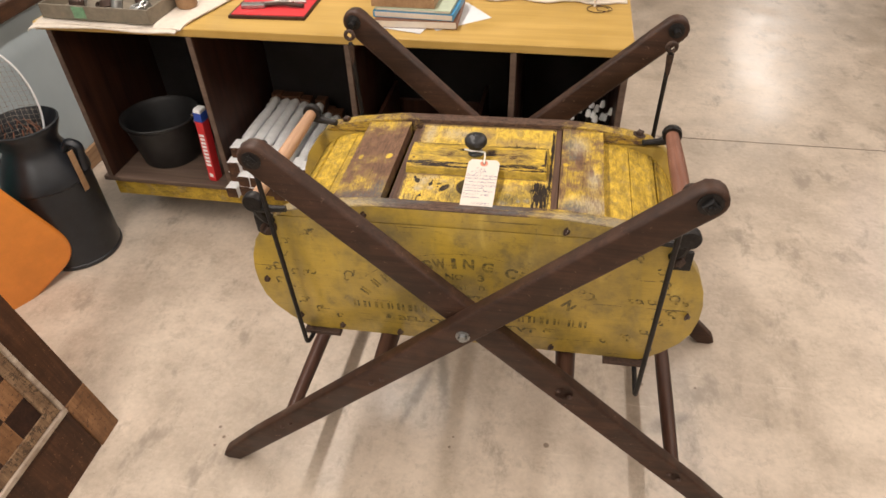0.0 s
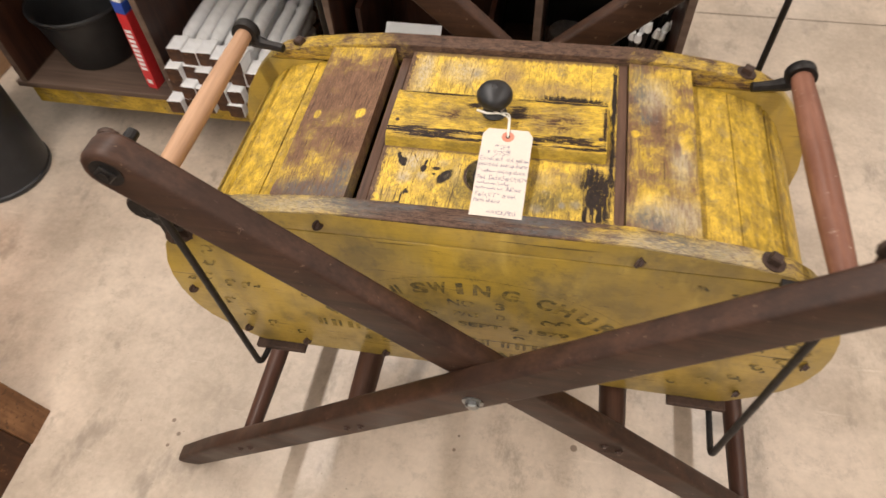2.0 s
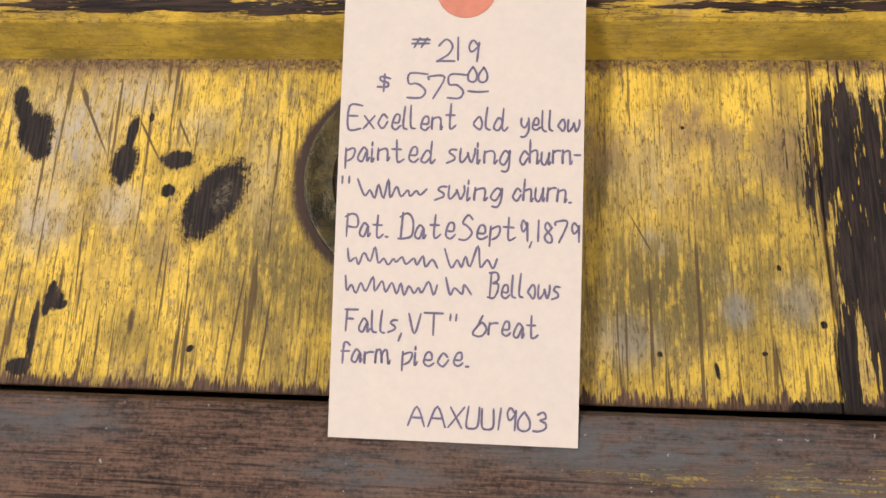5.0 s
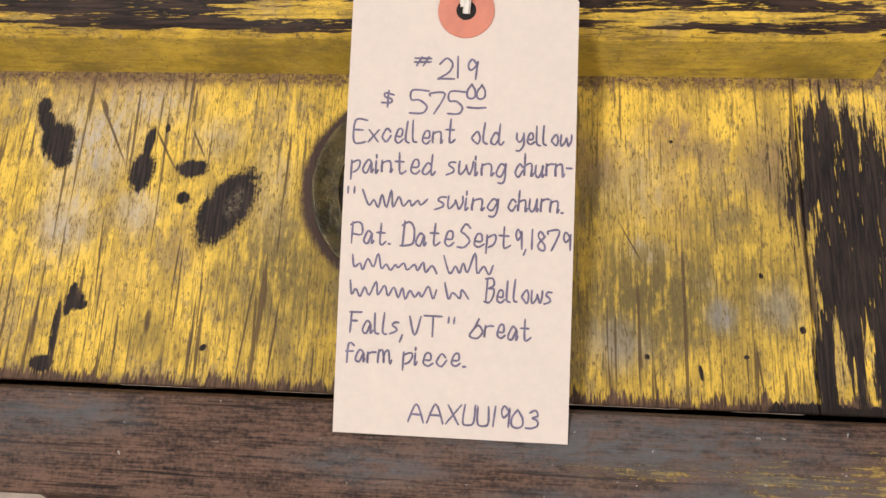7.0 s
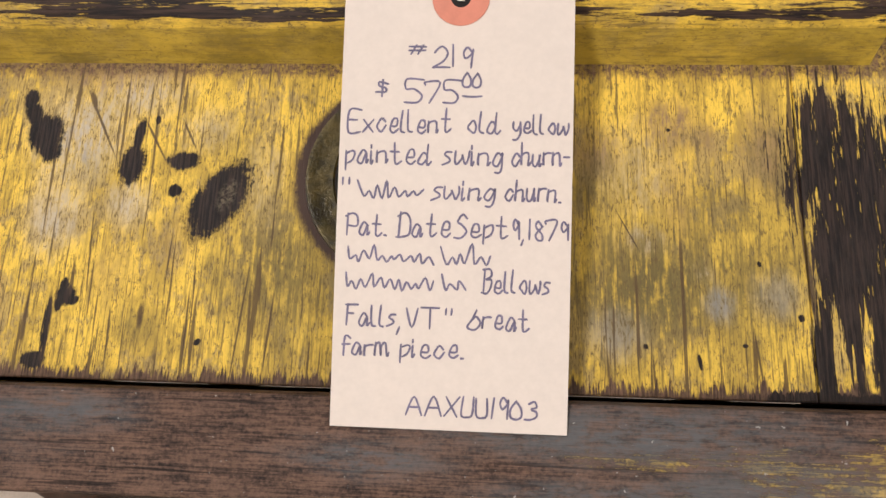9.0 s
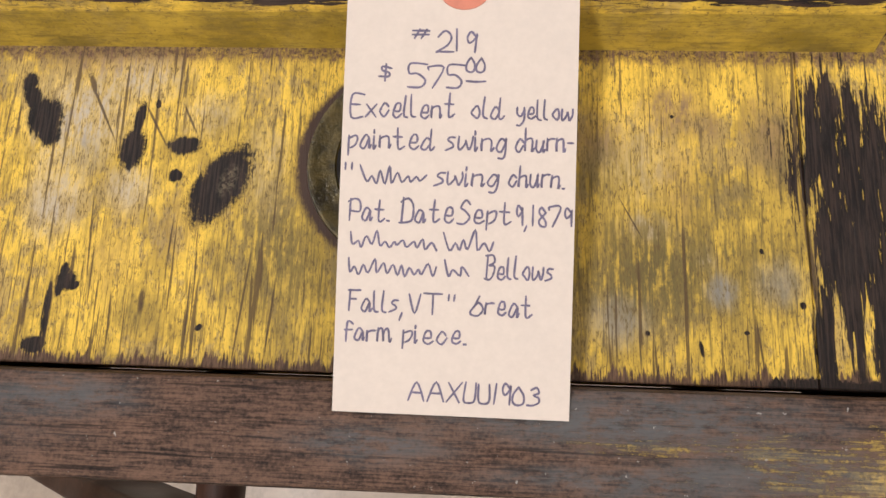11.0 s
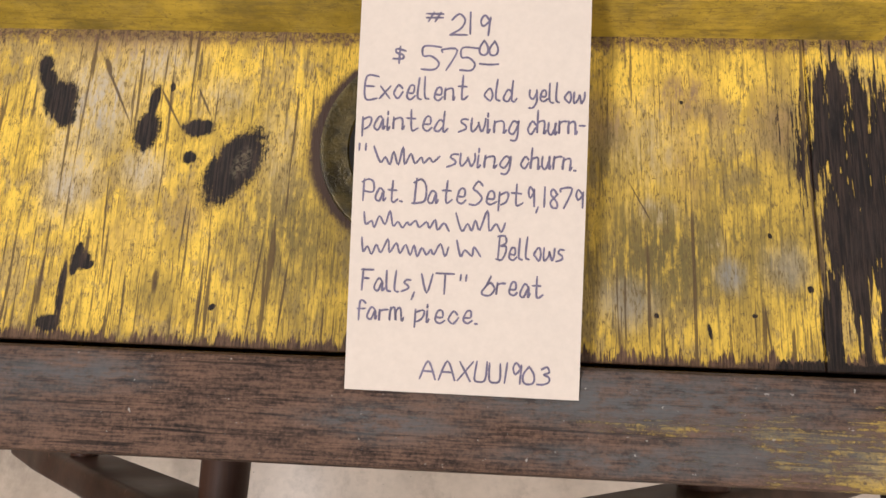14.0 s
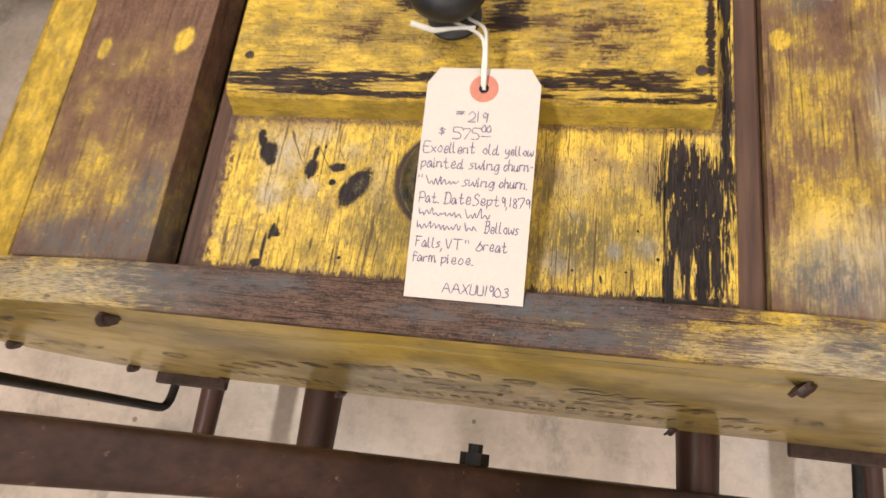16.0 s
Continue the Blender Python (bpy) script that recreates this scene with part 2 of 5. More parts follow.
    c = stains((0.21, 0.135, 0.085), c, 0.56, 0.42, 0.35, [(0.0718, -0.1000, 0.008, 0.007, 0.9), (0.081, -0.104, 0.005, 0.005, 0.7), (0.0475, -0.108, 0.007, 0.007, 0.7), (0.100, -0.107, 0.006, 0.012, 0.7), (0.072, -0.122, 0.004, 0.012, 0.5),
        (-0.115, -0.083, 0.018, 0.005, 0.8), (-0.090, -0.083, 0.008, 0.004, 0.6), (-0.085, -0.140, 0.006, 0.008, 0.4), (-0.105, -0.152, 0.008, 0.010, 0.35), (-0.01, 0.085, 0.018, 0.028, 0.9), (0.06, 0.06, 0.05, 0.016, 0.8), (-0.11, 0.085, 0.006, 0.02, 0.6), (-0.155, 0.06, 0.006, 0.06, 0.7)])
    c = stains((0.22, 0.215, 0.20), c, 0.60, 0.42, 0.55, [(0.0836, -0.1567, 0.0036, 0.0045, 0.95), (0.1005, -0.154, 0.006, 0.006, 0.6), (0.0534, -0.167, 0.007, 0.006, 0.75), (-0.118, -0.118, 0.006, 0.006, 0.5), (-0.060, 0.085, 0.008, 0.008, 0.7)])
    low = g.step(y, -0.125, -0.175)
    c = g.mix(g.step(g.op("ADD", scratch, g.op("ADD", g.op("MULTIPLY", low, 0.045), g.step(x, 0.03, -0.06, 0.0, 0.022))), 0.635, 0.675, 0.0, 0.85), c, (0.075, 0.045, 0.022))
    c = g.mix(g.op("MULTIPLY", g.step(crackle, 0.52, 0.58, 0.0, 0.8), g.step(mottle, 0.46, 0.56, 0.12, 1.0)), c, (0.12, 0.08, 0.03))
    c = g.mix(g.step(speck, 0.60, 0.64, 0.0, 0.7), c, (0.09, 0.06, 0.03))
    wood = g.mix(g.step(g.op("ADD", g.op("MULTIPLY", hair, 0.5), g.op("MULTIPLY", mottle, 0.5)), 0.40, 0.60), (0.050, 0.028, 0.018), (0.175, 0.102, 0.062))
    rag = g.op("ADD", g.op("MULTIPLY", g.op("SUBTRACT", streak, 0.5), 0.020), g.op("MULTIPLY", g.op("SUBTRACT", hair, 0.5), 0.014))
    foot = g.step(g.op("ADD", y, rag), -0.1806, -0.1822)
    flank = g.step(g.op("ADD", x, g.op("MULTIPLY", g.op("SUBTRACT", mottle, 0.5), 0.03)), -0.1565, -0.1600)
    brow = g.op("MULTIPLY", g.op("MULTIPLY", g.step(g.op("ADD", y, g.op("MULTIPLY", g.op("SUBTRACT", mottle, 0.5), 0.012)), -0.0850, -0.0815), g.step(y, -0.02, -0.06)), g.step(speck, 0.40, 0.60, 1.0, 0.45))
    back = g.op("MULTIPLY", g.step(g.op("ADD", y, rag), 0.120, 0.124), 0.8)
    c = g.mix(g.most(foot, flank, brow, back), c, wood)
    ink = g.mix(g.step(hair, 0.40, 0.65), (0.007, 0.005, 0.0045), (0.036, 0.022, 0.0165))
    ink = g.mix(g.step(patchy, 0.48, 0.66, 0.0, 0.3), ink, (0.042, 0.030, 0.024))
    fray = g.op("ADD", g.op("MULTIPLY", g.op("SUBTRACT", speck, 0.5), 0.9), g.op("ADD", g.op("MULTIPLY", g.op("SUBTRACT", mottle, 0.5), 1.0), g.op("MULTIPLY", g.op("SUBTRACT", hair, 0.5), 0.9)))
    spots = [(-0.0719, -0.1270, 0.0150, 0.0074, 57), (-0.1022, -0.1150, 0.0042, 0.0070, -8), (-0.1010, -0.1050, 0.0017, 0.0060, -8), (-0.0849, -0.1138, 0.0054, 0.0030, 6), (-0.0867, -0.1240, 0.0022, 0.0021, 0), (-0.0953, -0.0995, 0.0009, 0.0018, 0),
             (-0.1332, -0.1045, 0.0060, 0.0072, 0), (-0.1318, -0.1090, 0.0040, 0.0060, 20), (-0.1404, -0.0925, 0.0026, 0.0036, 0), (-0.1385, -0.0975, 0.0030, 0.0045, 25), (-0.1178, -0.1588, 0.0032, 0.0032, 0), (-0.1186, -0.1560, 0.0015, 0.0030, 0), (-0.1152, -0.1603, 0.0020, 0.0014, 20), (-0.1198, -0.1615, 0.0012, 0.0026, 0),
             (-0.1255, -0.1790, 0.0042, 0.0026, 0), (-0.0738, -0.1722, 0.0014, 0.0009, 30),
             (0.0616, -0.1698, 0.0007, 0.0008, 0), (0.1070, -0.1603, 0.0009, 0.0011, 0), (0.0905, -0.1688, 0.0008, 0.0006, 0), (0.0960, -0.1443, 0.0006, 0.0009, 20), (0.0709, -0.1016, 0.0006, 0.0006, 0), (0.0771, -0.1738, 0.0006, 0.0026, 10)]
    c = g.mix(g.gather(g.blob(*sp, fray, 0.16) for sp in spots), c, ink)
    c = g.mix(g.blob(-0.0128, -0.1190, 0.0350, 0.0340, 0, g.op("MULTIPLY", fray, 0.10), 0.04), c, (0.058, 0.034, 0.024))
    lines = [(-0.1165, -0.1530, 0.0006, 0.0060, 0), (-0.1224, -0.1690, 0.0010, 0.0100, 0), (-0.1300, -0.1665, 0.0008, 0.0080, 0), (-0.0929, -0.1647, 0.0010, 0.0042, 0), (-0.0955, -0.1063, 0.0004, 0.0078, 31), (-0.0840, -0.1045, 0.0004, 0.0058, 28), (-0.1148, -0.1003, 0.0004, 0.0125, 28), (-0.1185, -0.0925, 0.0009, 0.0035, 20), (-0.0613, -0.1670, 0.00035, 0.0190, -5), (0.0575, -0.1350, 0.00025, 0.0068, 28),
             (-0.1120, -0.1450, 0.0003, 0.014, 3), (-0.0860, -0.1480, 0.0003, 0.010, -2), (-0.1025, -0.1700, 0.0004, 0.009, 2), (-0.0780, -0.1660, 0.0004, 0.010, 0), (-0.0520, -0.1690, 0.0004, 0.012, -4), (0.0640, -0.1790, 0.0003, 0.006, 3), (0.0940, -0.1720, 0.0003, 0.008, 6), (0.1086, -0.0970, 0.0006, 0.0210, -1), (0.1108, -0.1530, 0.0008, 0.0270, 4)]
    c = g.mix(g.op("MULTIPLY", g.gather(g.blob(*sp, wob, 0.3) for sp in lines), 0.85), c, (0.060, 0.036, 0.022))
    c = g.mix(g.op("MULTIPLY", g.blob(-0.0690, -0.1250, 0.0024, 0.0045, -25, wob, 0.6), g.step(speck, 0.44, 0.58, 0.0, 0.5)), c, (0.22, 0.175, 0.105))
    m = g.gather(g.blob(px, py, rx, ry, 0, None, 0.85) for px, py, rx, ry in (
        (0.1225, -0.1125, 0.0170, 0.0240), (0.1265, -0.118, 0.0165, 0.026), (0.130, -0.130, 0.014, 0.030), (0.126, -0.143, 0.0130, 0.018), (0.118, -0.140, 0.006, 0.030), (0.1300, -0.160, 0.0045, 0.034), (0.1370, -0.150, 0.0040, 0.044), (0.1215, -0.162, 0.0030, 0.032), (0.113, -0.172, 0.0028, 0.020),
        (0.143, -0.10, 0.0030, 0.06), (0.144, 0.03, 0.004, 0.10), (0.085, 0.040, 0.045, 0.008), (0.118, -0.1835, 0.025, 0.0022), (-0.1228, -0.170, 0.0014, 0.010)))
    rip = g.op("ADD", g.op("MULTIPLY", g.op("SUBTRACT", streak, 0.5), 2.6), g.op("MULTIPLY", g.op("SUBTRACT", hair, 0.5), 2.4))
    c = g.mix(g.step(g.op("ADD", m, g.op("MULTIPLY", rip, g.step(m, 0.02, 0.2, 0.0, 1.0))), 0.42, 0.58), c, ink)
    g.bump(g.op("ADD", g.op("MULTIPLY", hair, 0.6), g.op("ADD", g.op("MULTIPLY", scratch, 0.4), g.op("MULTIPLY", mottle, 0.3))), 0.55, 0.0008)
    return g.done(c, g.step(mottle, 0.3, 0.7, 0.38, 0.58))


M_LID = lid_mat()
M_BATTEN = worn_paint("batten_paint", 0, 0.600, calm=0.8, grime=0.5, wood=DARK_WOOD,
                      bare=[(0.04, -0.026, 0.075, 0.024, 0, 0.075), (-0.085, -0.028, 0.055, 0.020, 0, 0.055), (-0.154, -0.028, 0.008, 0.040, 0, -0.2), (0.121, -0.028, 0.008, 0.030, 0, -0.2), (0.0, -0.0735, 0.3, 0.0030, 0, -0.05)],
                      # The blob at (0.012, -0.014) paints the knob's shadow onto the batten.
                      smears_and_shade=[(-0.105, -0.0615, 0.068, 0.0068, 0), (-0.02, -0.0600, 0.03, 0.0035, 0), (0.075, -0.0605, 0.066, 0.0070, 0), (0.131, -0.028, 0.0024, 0.042, 0), (-0.095, 0.0155, 0.065, 0.0026, 0), (0.078, 0.0140, 0.058, 0.0030, 0), (0.012, -0.014, 0.014, 0.016, 0), (-0.045, -0.004, 0.012, 0.006, 0), (-0.03, -0.070, 0.13, 0.0016, 0), (0.09, -0.0705, 0.05, 0.0014, 0)])
M_BATTEN_SIDE = worn_paint("batten_edge_paint", 0, 0.70, yellow=(0.50, 0.335, 0.040), grime=0.35, calm=0.45)
M_RIM = worn_paint("rim_paint", 0, 0.535, size=1.5, wood=((0.013, 0.009, 0.008), (0.168, 0.098, 0.066)), grime=0.4,
                   bare=[(-0.030, -0.18, 0.118, 0.06, 0, 0.22), (0.085, -0.163, 0.06, 0.005, 0, 0.2), (0.120, -0.178, 0.050, 0.020, 0, 0.026), (0.06, -0.175, 0.03, 0.003, 0, -0.10), (-0.20, -0.185, 0.05, 0.015, 0, -0.03), (0.0, 0.18, 0.155, 0.06, 0, 0.25), (0.155, -0.185, 0.06, 0.02, 0, -0.03)],
                   # Greys at x 0.085 and 0.11 paint the right side's dimmer light into the rim.
                   greys=[(-0.09, -0.166, 0.02, 0.005, 0), (0.045, -0.167, 0.035, 0.006, 0), (0.0, -0.176, 0.02, 0.005, 0), (0.07, -0.184, 0.03, 0.004, 0), (0.085, -0.168, 0.045, 0.008, 0), (0.11, -0.180, 0.03, 0.006, 0), (-0.17, -0.172, 0.06, 0.012, 0), (-0.32, -0.18, 0.04, 0.02, 0), (0.24, -0.175, 0.05, 0.012, 0)], pale=[(-0.24, -0.178, 0.07, 0.014), (0.21, -0.182, 0.05, 0.010), (0.31, -0.178, 0.05, 0.014), (-0.36, -0.178, 0.04, 0.012)])
M_PANEL = worn_paint("panel_paint", 1, 0.455, soft=0.085, streaky=0.14, grime=0.3, calm=0.8, wood=((0.080, 0.042, 0.026), (0.22, 0.122, 0.072)),
                     bare=[(-0.233, 0.03, 0.06, 0.09, 0, 0.07), (-0.225, -0.095, 0.035, 0.028, 0, -0.08), (-0.26, -0.13, 0.025, 0.02, 0, -0.06), (-0.235, 0.145, 0.05, 0.018, 0, -0.12), (-0.262, 0.0, 0.004, 0.007, 0, -0.4), (-0.197, 0.006, 0.005, 0.008, 0, -0.4),
                           (0.235, -0.10, 0.05, 0.07, 0, -0.075), (0.195, -0.03, 0.012, 0.14, 0, -0.07), (0.245, 0.07, 0.03, 0.06, 0, -0.04), (0.258, 0.0, 0.006, 0.014, 0, -0.4), (0.23, 0.13, 0.06, 0.03, 0, -0.08), (0.19, 0.008, 0.005, 0.005, 0, -0.4)],
                     greys=[(-0.225, -0.145, 0.05, 0.016, 0), (-0.192, -0.12, 0.014, 0.03, 0), (0.21, -0.14, 0.03, 0.016, 0), (0.205, 0.04, 0.015, 0.01, 0), (0.195, 0.10, 0.012, 0.05, 0)], pale=[(0.235, -0.13, 0.04, 0.025), (0.25, -0.04, 0.012, 0.03), (0.215, 0.09, 0.02, 0.03)])
M_STAVE = worn_paint("stave_paint", 1, 0.635, calm=0.78, grime=0.3, bare=[(0.38, 0.14, 0.06, 0.03, 0, 0.06), (-0.31, 0.0, 0.012, 0.12, 0, 0.05)])


def side_mat():
    """Smooth mustard paint with soft dirty clouds, thin vertical runs, small chips and a few cracks along the grain."""
    g = Graph("side_paint", 0.5)
    g.b.inputs["Specular IOR Level"].default_value = 0.5
    soft, cloud, runs = g.noise(5, 4, 0.55), g.noise(13, 6, 0.65, (2, 7, 3)), g.noise((34, 34, 5), 5, 0.6, (4, 1, 1))
    chip, grit, hair, crack = g.noise(95, 6, 0.72, (8, 3, 1)), g.noise(420, 4, 0.7), g.noise((26, 420, 420), 4, 0.6), g.noise((5, 150, 150), 3, 0.5, (7, 7, 2))
    c = g.mix(g.step(soft, 0.32, 0.68), (0.49, 0.325, 0.040), (0.35, 0.235, 0.040))
    c = g.mix(g.step(cloud, 0.43, 0.68, 0, 0.75), c, (0.20, 0.145, 0.045))
    c = g.mix(g.step(g.noise(9, 7, 0.72, (5, 2, 6)), 0.53, 0.68, 0, 0.7), c, (0.11, 0.085, 0.04))
    c = g.mix(g.step(runs, 0.50, 0.70, 0, 0.40), c, (0.27, 0.20, 0.065))
    c = g.mix(g.step(g.noise((20, 20, 7), 5, 0.6, (1, 5, 9)), 0.58, 0.74, 0, 0.45), c, (0.60, 0.43, 0.09))
    c = g.mix(g.step(hair, 0.50, 0.68, 0, 0.32), c, (0.24, 0.16, 0.03))
    c = g.mix(g.step(g.noise((60, 60, 60), 6, 0.75, (3, 3, 8)), 0.60, 0.68, 0, 0.5), c, (0.16, 0.105, 0.035))
    c = g.mix(g.step(chip, 0.67, 0.70, 0, 0.85), c, (0.055, 0.034, 0.018))
    c = g.mix(g.step(grit, 0.64, 0.70, 0, 0.45), c, (0.12, 0.075, 0.03))
    c = g.mix(g.step(crack, 0.70, 0.72, 0, 0.8), c, (0.045, 0.027, 0.015))
    g.bump(g.op("ADD", g.op("MULTIPLY", hair, 0.5), g.op("MULTIPLY", cloud, 0.5)), 0.25, 0.0009)
    g.b.inputs["Coat Weight"].default_value = 0.36
    g.b.inputs["Coat Roughness"].default_value = 0.17
    return g.done(c, g.step(cloud, 0.3, 0.7, 0.34, 0.55))


M_SIDE = side_mat()
M_FRAME = bare_wood("brown_stand_wood", (0.021, 0.0100, 0.0063), (0.074, 0.0345, 0.0205), 0, 40, 0.5, (0.19, 0.12, 0.085), 0.625)
M_DOWEL = bare_wood("dark_dowel_wood", (0.030, 0.014, 0.010), (0.095, 0.045, 0.030), 1, 40, 0.42)
M_HANDLE_PALE = bare_wood("bare_handle_wood", (0.31, 0.175, 0.10), (0.50, 0.305, 0.185), 1, 50, 0.5)
M_HANDLE_RED = bare_wood("reddish_handle_wood", (0.16, 0.065, 0.04), (0.30, 0.14, 0.09), 1, 50, 0.5, (0.6, 0.5, 0.4))
M_IRON = plain("black_iron", (0.028, 0.025, 0.024), 0.5, 0.7, 0.4, 120, 0.25)
M_RUST = plain("rusty_iron", (0.060, 0.035, 0.025), 0.65, 0.4, 0.45, 150, 0.3)
M_SCREW = plain("brown_screw", (0.065, 0.036, 0.026), 0.5, 0.2, 0.3, 200, 0.1)
M_ZINC = plain("zinc_bolt", (0.30, 0.31, 0.31), 0.35, 0.9, 0.3, 200, 0.2)
M_KNOB = plain("black_knob_wood", (0.016, 0.015, 0.016), 0.42, 0.0, 0.4, 60, 0.1)
M_BRASS = plain("tarnished_brass", (0.070, 0.052, 0.014), 0.42, 0.35, 0.8, 330, 0.5)
# Near-black: shade inside the bench, holes and open joints put into the colour.
M_DARK_SHADE = plain("dark_shade_inside", (0.009, 0.006, 0.005), 0.85, 0, 0.3, 40, 0.1)
M_GROOVE = bare_wood("groove_wood", (0.045, 0.024, 0.016), (0.16, 0.085, 0.053), 1, 60, 0.6)
M_TAG = plain("manila_card", (0.635, 0.55, 0.475), 0.75, 0, 0.04, 400, 0.05)
M_RING = plain("red_paper_ring", (0.55, 0.20, 0.13), 0.7, 0, 0.1, 300, 0.05)
M_INK = plain("pen_ink", (0.140, 0.118, 0.185), 0.6, 0, 0.3, 500, 0.0)
M_STRING = plain("white_string", (0.72, 0.68, 0.60), 0.8, 0, 0.15, 900, 0.3)


def stencil_mat():
    """Black stencil paint, half rubbed away to the yellow."""
    g = Graph("stencil_paint", 0.55)
    g.b.inputs["Specular IOR Level"].default_value = 0.4
    g.b.inputs["Coat Weight"].default_value = 0.36
    g.b.inputs["Coat Roughness"].default_value = 0.17
    v = g.op("ADD", g.op("MULTIPLY", g.noise(70, 5, 0.7), 0.5), g.op("MULTIPLY", g.noise((60, 400, 400), 5, 0.7), 0.5))
    return g.done(g.mix(g.step(v, 0.44, 0.58), (0.085, 0.066, 0.026), (0.33, 0.225, 0.040)))


M_STENCIL = stencil_mat()


def floor_mat():
    g = Graph("polished_concrete", 0.35)
    a, b, c = g.noise(1.1, 6, 0.6), g.noise(5, 7, 0.65, (3, 3, 0)), g.noise(60, 4, 0.6)
    v = g.op("ADD", g.op("MULTIPLY", a, 0.45), g.op("ADD", g.op("MULTIPLY", b, 0.4), g.op("MULTIPLY", c, 0.15)))
    col = g.mix(g.step(v, 0.34, 0.66), (0.385, 0.312, 0.24), (0.67, 0.555, 0.445))
    stain = g.step(g.noise((7, 4, 7), 6, 0.7, (8, 1, 0)), 0.53, 0.70, 0, 0.8)
    col = g.mix(stain, col, (0.275, 0.225, 0.175))
    col = g.mix(g.step(g.noise(140, 2, 0.5), 0.74, 0.78, 0, 0.7), col, (0.10, 0.08, 0.06))
    col = g.mix(g.step(g.noise(16, 8, 0.78, (2, 9, 0)), 0.48, 0.66, 0, 0.45), col, (0.34, 0.275, 0.21))
    col = g.mix(g.step(g.noise((3, 22, 5), 6, 0.7, (5, 9, 0)), 0.62, 0.72, 0, 0.5), col, (0.72, 0.62, 0.51))
    rag = g.op("MULTIPLY", g.op("SUBTRACT", g.noise(30, 5, 0.7, (6, 2, 0)), 0.5), 2.4)
    scuff = g.most(*[g.blob(x, y, rx, ry, turn, rag, 0.8) for x, y, rx, ry, turn in (
        (-0.13, 0.06, 0.016, 0.13, 12), (-0.19, -0.02, 0.014, 0.10, -14), (0.55, -0.02, 0.05, 0.02, 30))])
    col = g.mix(g.op("MULTIPLY", scuff, 0.6), col, (0.13, 0.115, 0.095))
    dots = g.most(*[g.blob(x, y, r, r, 0, None, 0.2) for x, y, r in ((0.205, -0.150, 0.008), (-0.066, -0.199, 0.004), (-0.06, -0.165, 0.003), (-0.72, -0.27, 0.005), (-0.735, -0.30, 0.004), (-0.745, -0.24, 0.005), (0.48, 0.11, 0.006), (0.64, 0.12, 0.004), (-0.25, 0.05, 0.004))])
    col = g.mix(g.op("MULTIPLY", dots, 0.75), col, (0.14, 0.09, 0.06))
    g.bump(b, 0.06, 0.003)
    g.b.inputs["Coat Weight"].default_value = 0.25
    g.b.inputs["Coat Roughness"].default_value = 0.18
    return g.done(col, g.step(b, 0.3, 0.7, 0.28, 0.5))


M_FLOOR = floor_mat()
M_JOINT = plain("joint_filler", (0.17, 0.14, 0.11), 0.7, 0, 0.3, 20, 0.1)
M_WALL = plain("blue_grey_paint", (0.44, 0.50, 0.52), 0.6, 0, 0.06, 6, 0.05)
M_FAR_WALL = plain("off_white_paint", (0.62, 0.60, 0.55), 0.7, 0, 0.06, 5, 0.05)
M_CEIL = plain("ceiling_paint", (0.75, 0.74, 0.70), 0.8, 0, 0.05, 5, 0.05)
M_BENCH = bare_wood("bench_brown_wood", (0.014, 0.006, 0.0045), (0.058, 0.023, 0.013), 2, 30, 0.45)
M_BENCHTOP = bare_wood("bench_yellow_top", (0.40, 0.245, 0.06), (0.56, 0.36, 0.105), 0, 12, 0.4)
M_SHELF = bare_wood("bench_shelf_wood", (0.075, 0.048, 0.036), (0.17, 0.115, 0.085), 0, 20, 0.6)
M_KICK = worn_paint("kick_paint", 0, 0.68, yellow=(0.60, 0.40, 0.05), size=0.3)
M_BLACK = plain("black_painted_steel", (0.014, 0.0155, 0.019), 0.42, 0.0, 0.35, 25, 0.15)
M_BUCKET = plain("black_bucket", (0.016, 0.015, 0.015), 0.55, 0.0, 0.35, 30, 0.1)
M_WHITE = plain("white_paint", (0.84, 0.84, 0.84), 0.5, 0, 0.1, 40, 0.1)
M_PAPER = plain("white_paper", (0.66, 0.66, 0.66), 0.7, 0, 0.05, 40, 0.05)
M_LINEN = plain("cream_cloth", (0.64, 0.56, 0.47), 0.85, 0, 0.1, 60, 0.3)
M_RED = plain("red_card", (0.60, 0.03, 0.035), 0.4, 0, 0.12, 50, 0.05)
M_BLUE = plain("blue_card", (0.03, 0.08, 0.40), 0.4, 0, 0.12, 50, 0.05)
M_ORANGE = plain("orange_paint", (0.72, 0.24, 0.035), 0.4, 0, 0.12, 12, 0.05)
M_TEAL = plain("teal_paint", (0.10, 0.42, 0.40), 0.5, 0, 0.12, 12, 0.05)
M_OLDWOOD = bare_wood("old_brown_wood", (0.026, 0.011, 0.006), (0.100, 0.042, 0.019), 1, 22, 0.40, (0.20, 0.10, 0.05), 0.60)
M_BROWNWOOD = bare_wood("rubbed_brown_wood", (0.11, 0.050, 0.022), (0.34, 0.175, 0.080), 1, 26, 0.42, (0.06, 0.03, 0.02), 0.56)
M_WORNSTRIP = bare_wood("speckled_tan_wood", (0.10, 0.055, 0.03), (0.36, 0.23, 0.13), 1, 40, 0.6, (0.03, 0.02, 0.014), 0.52)
M_BEAD = bare_wood("dirty_pale_moulding", (0.20, 0.14, 0.095), (0.60, 0.50, 0.40), 0, 24, 0.6, (0.10, 0.06, 0.04), 0.6)
M_TANWOOD = bare_wood("tan_wood", (0.24, 0.13, 0.065), (0.42, 0.26, 0.14), 1, 30, 0.5)
M_STEEL = plain("grey_steel", (0.42, 0.41, 0.39), 0.35, 0.85, 0.3, 60, 0.2)
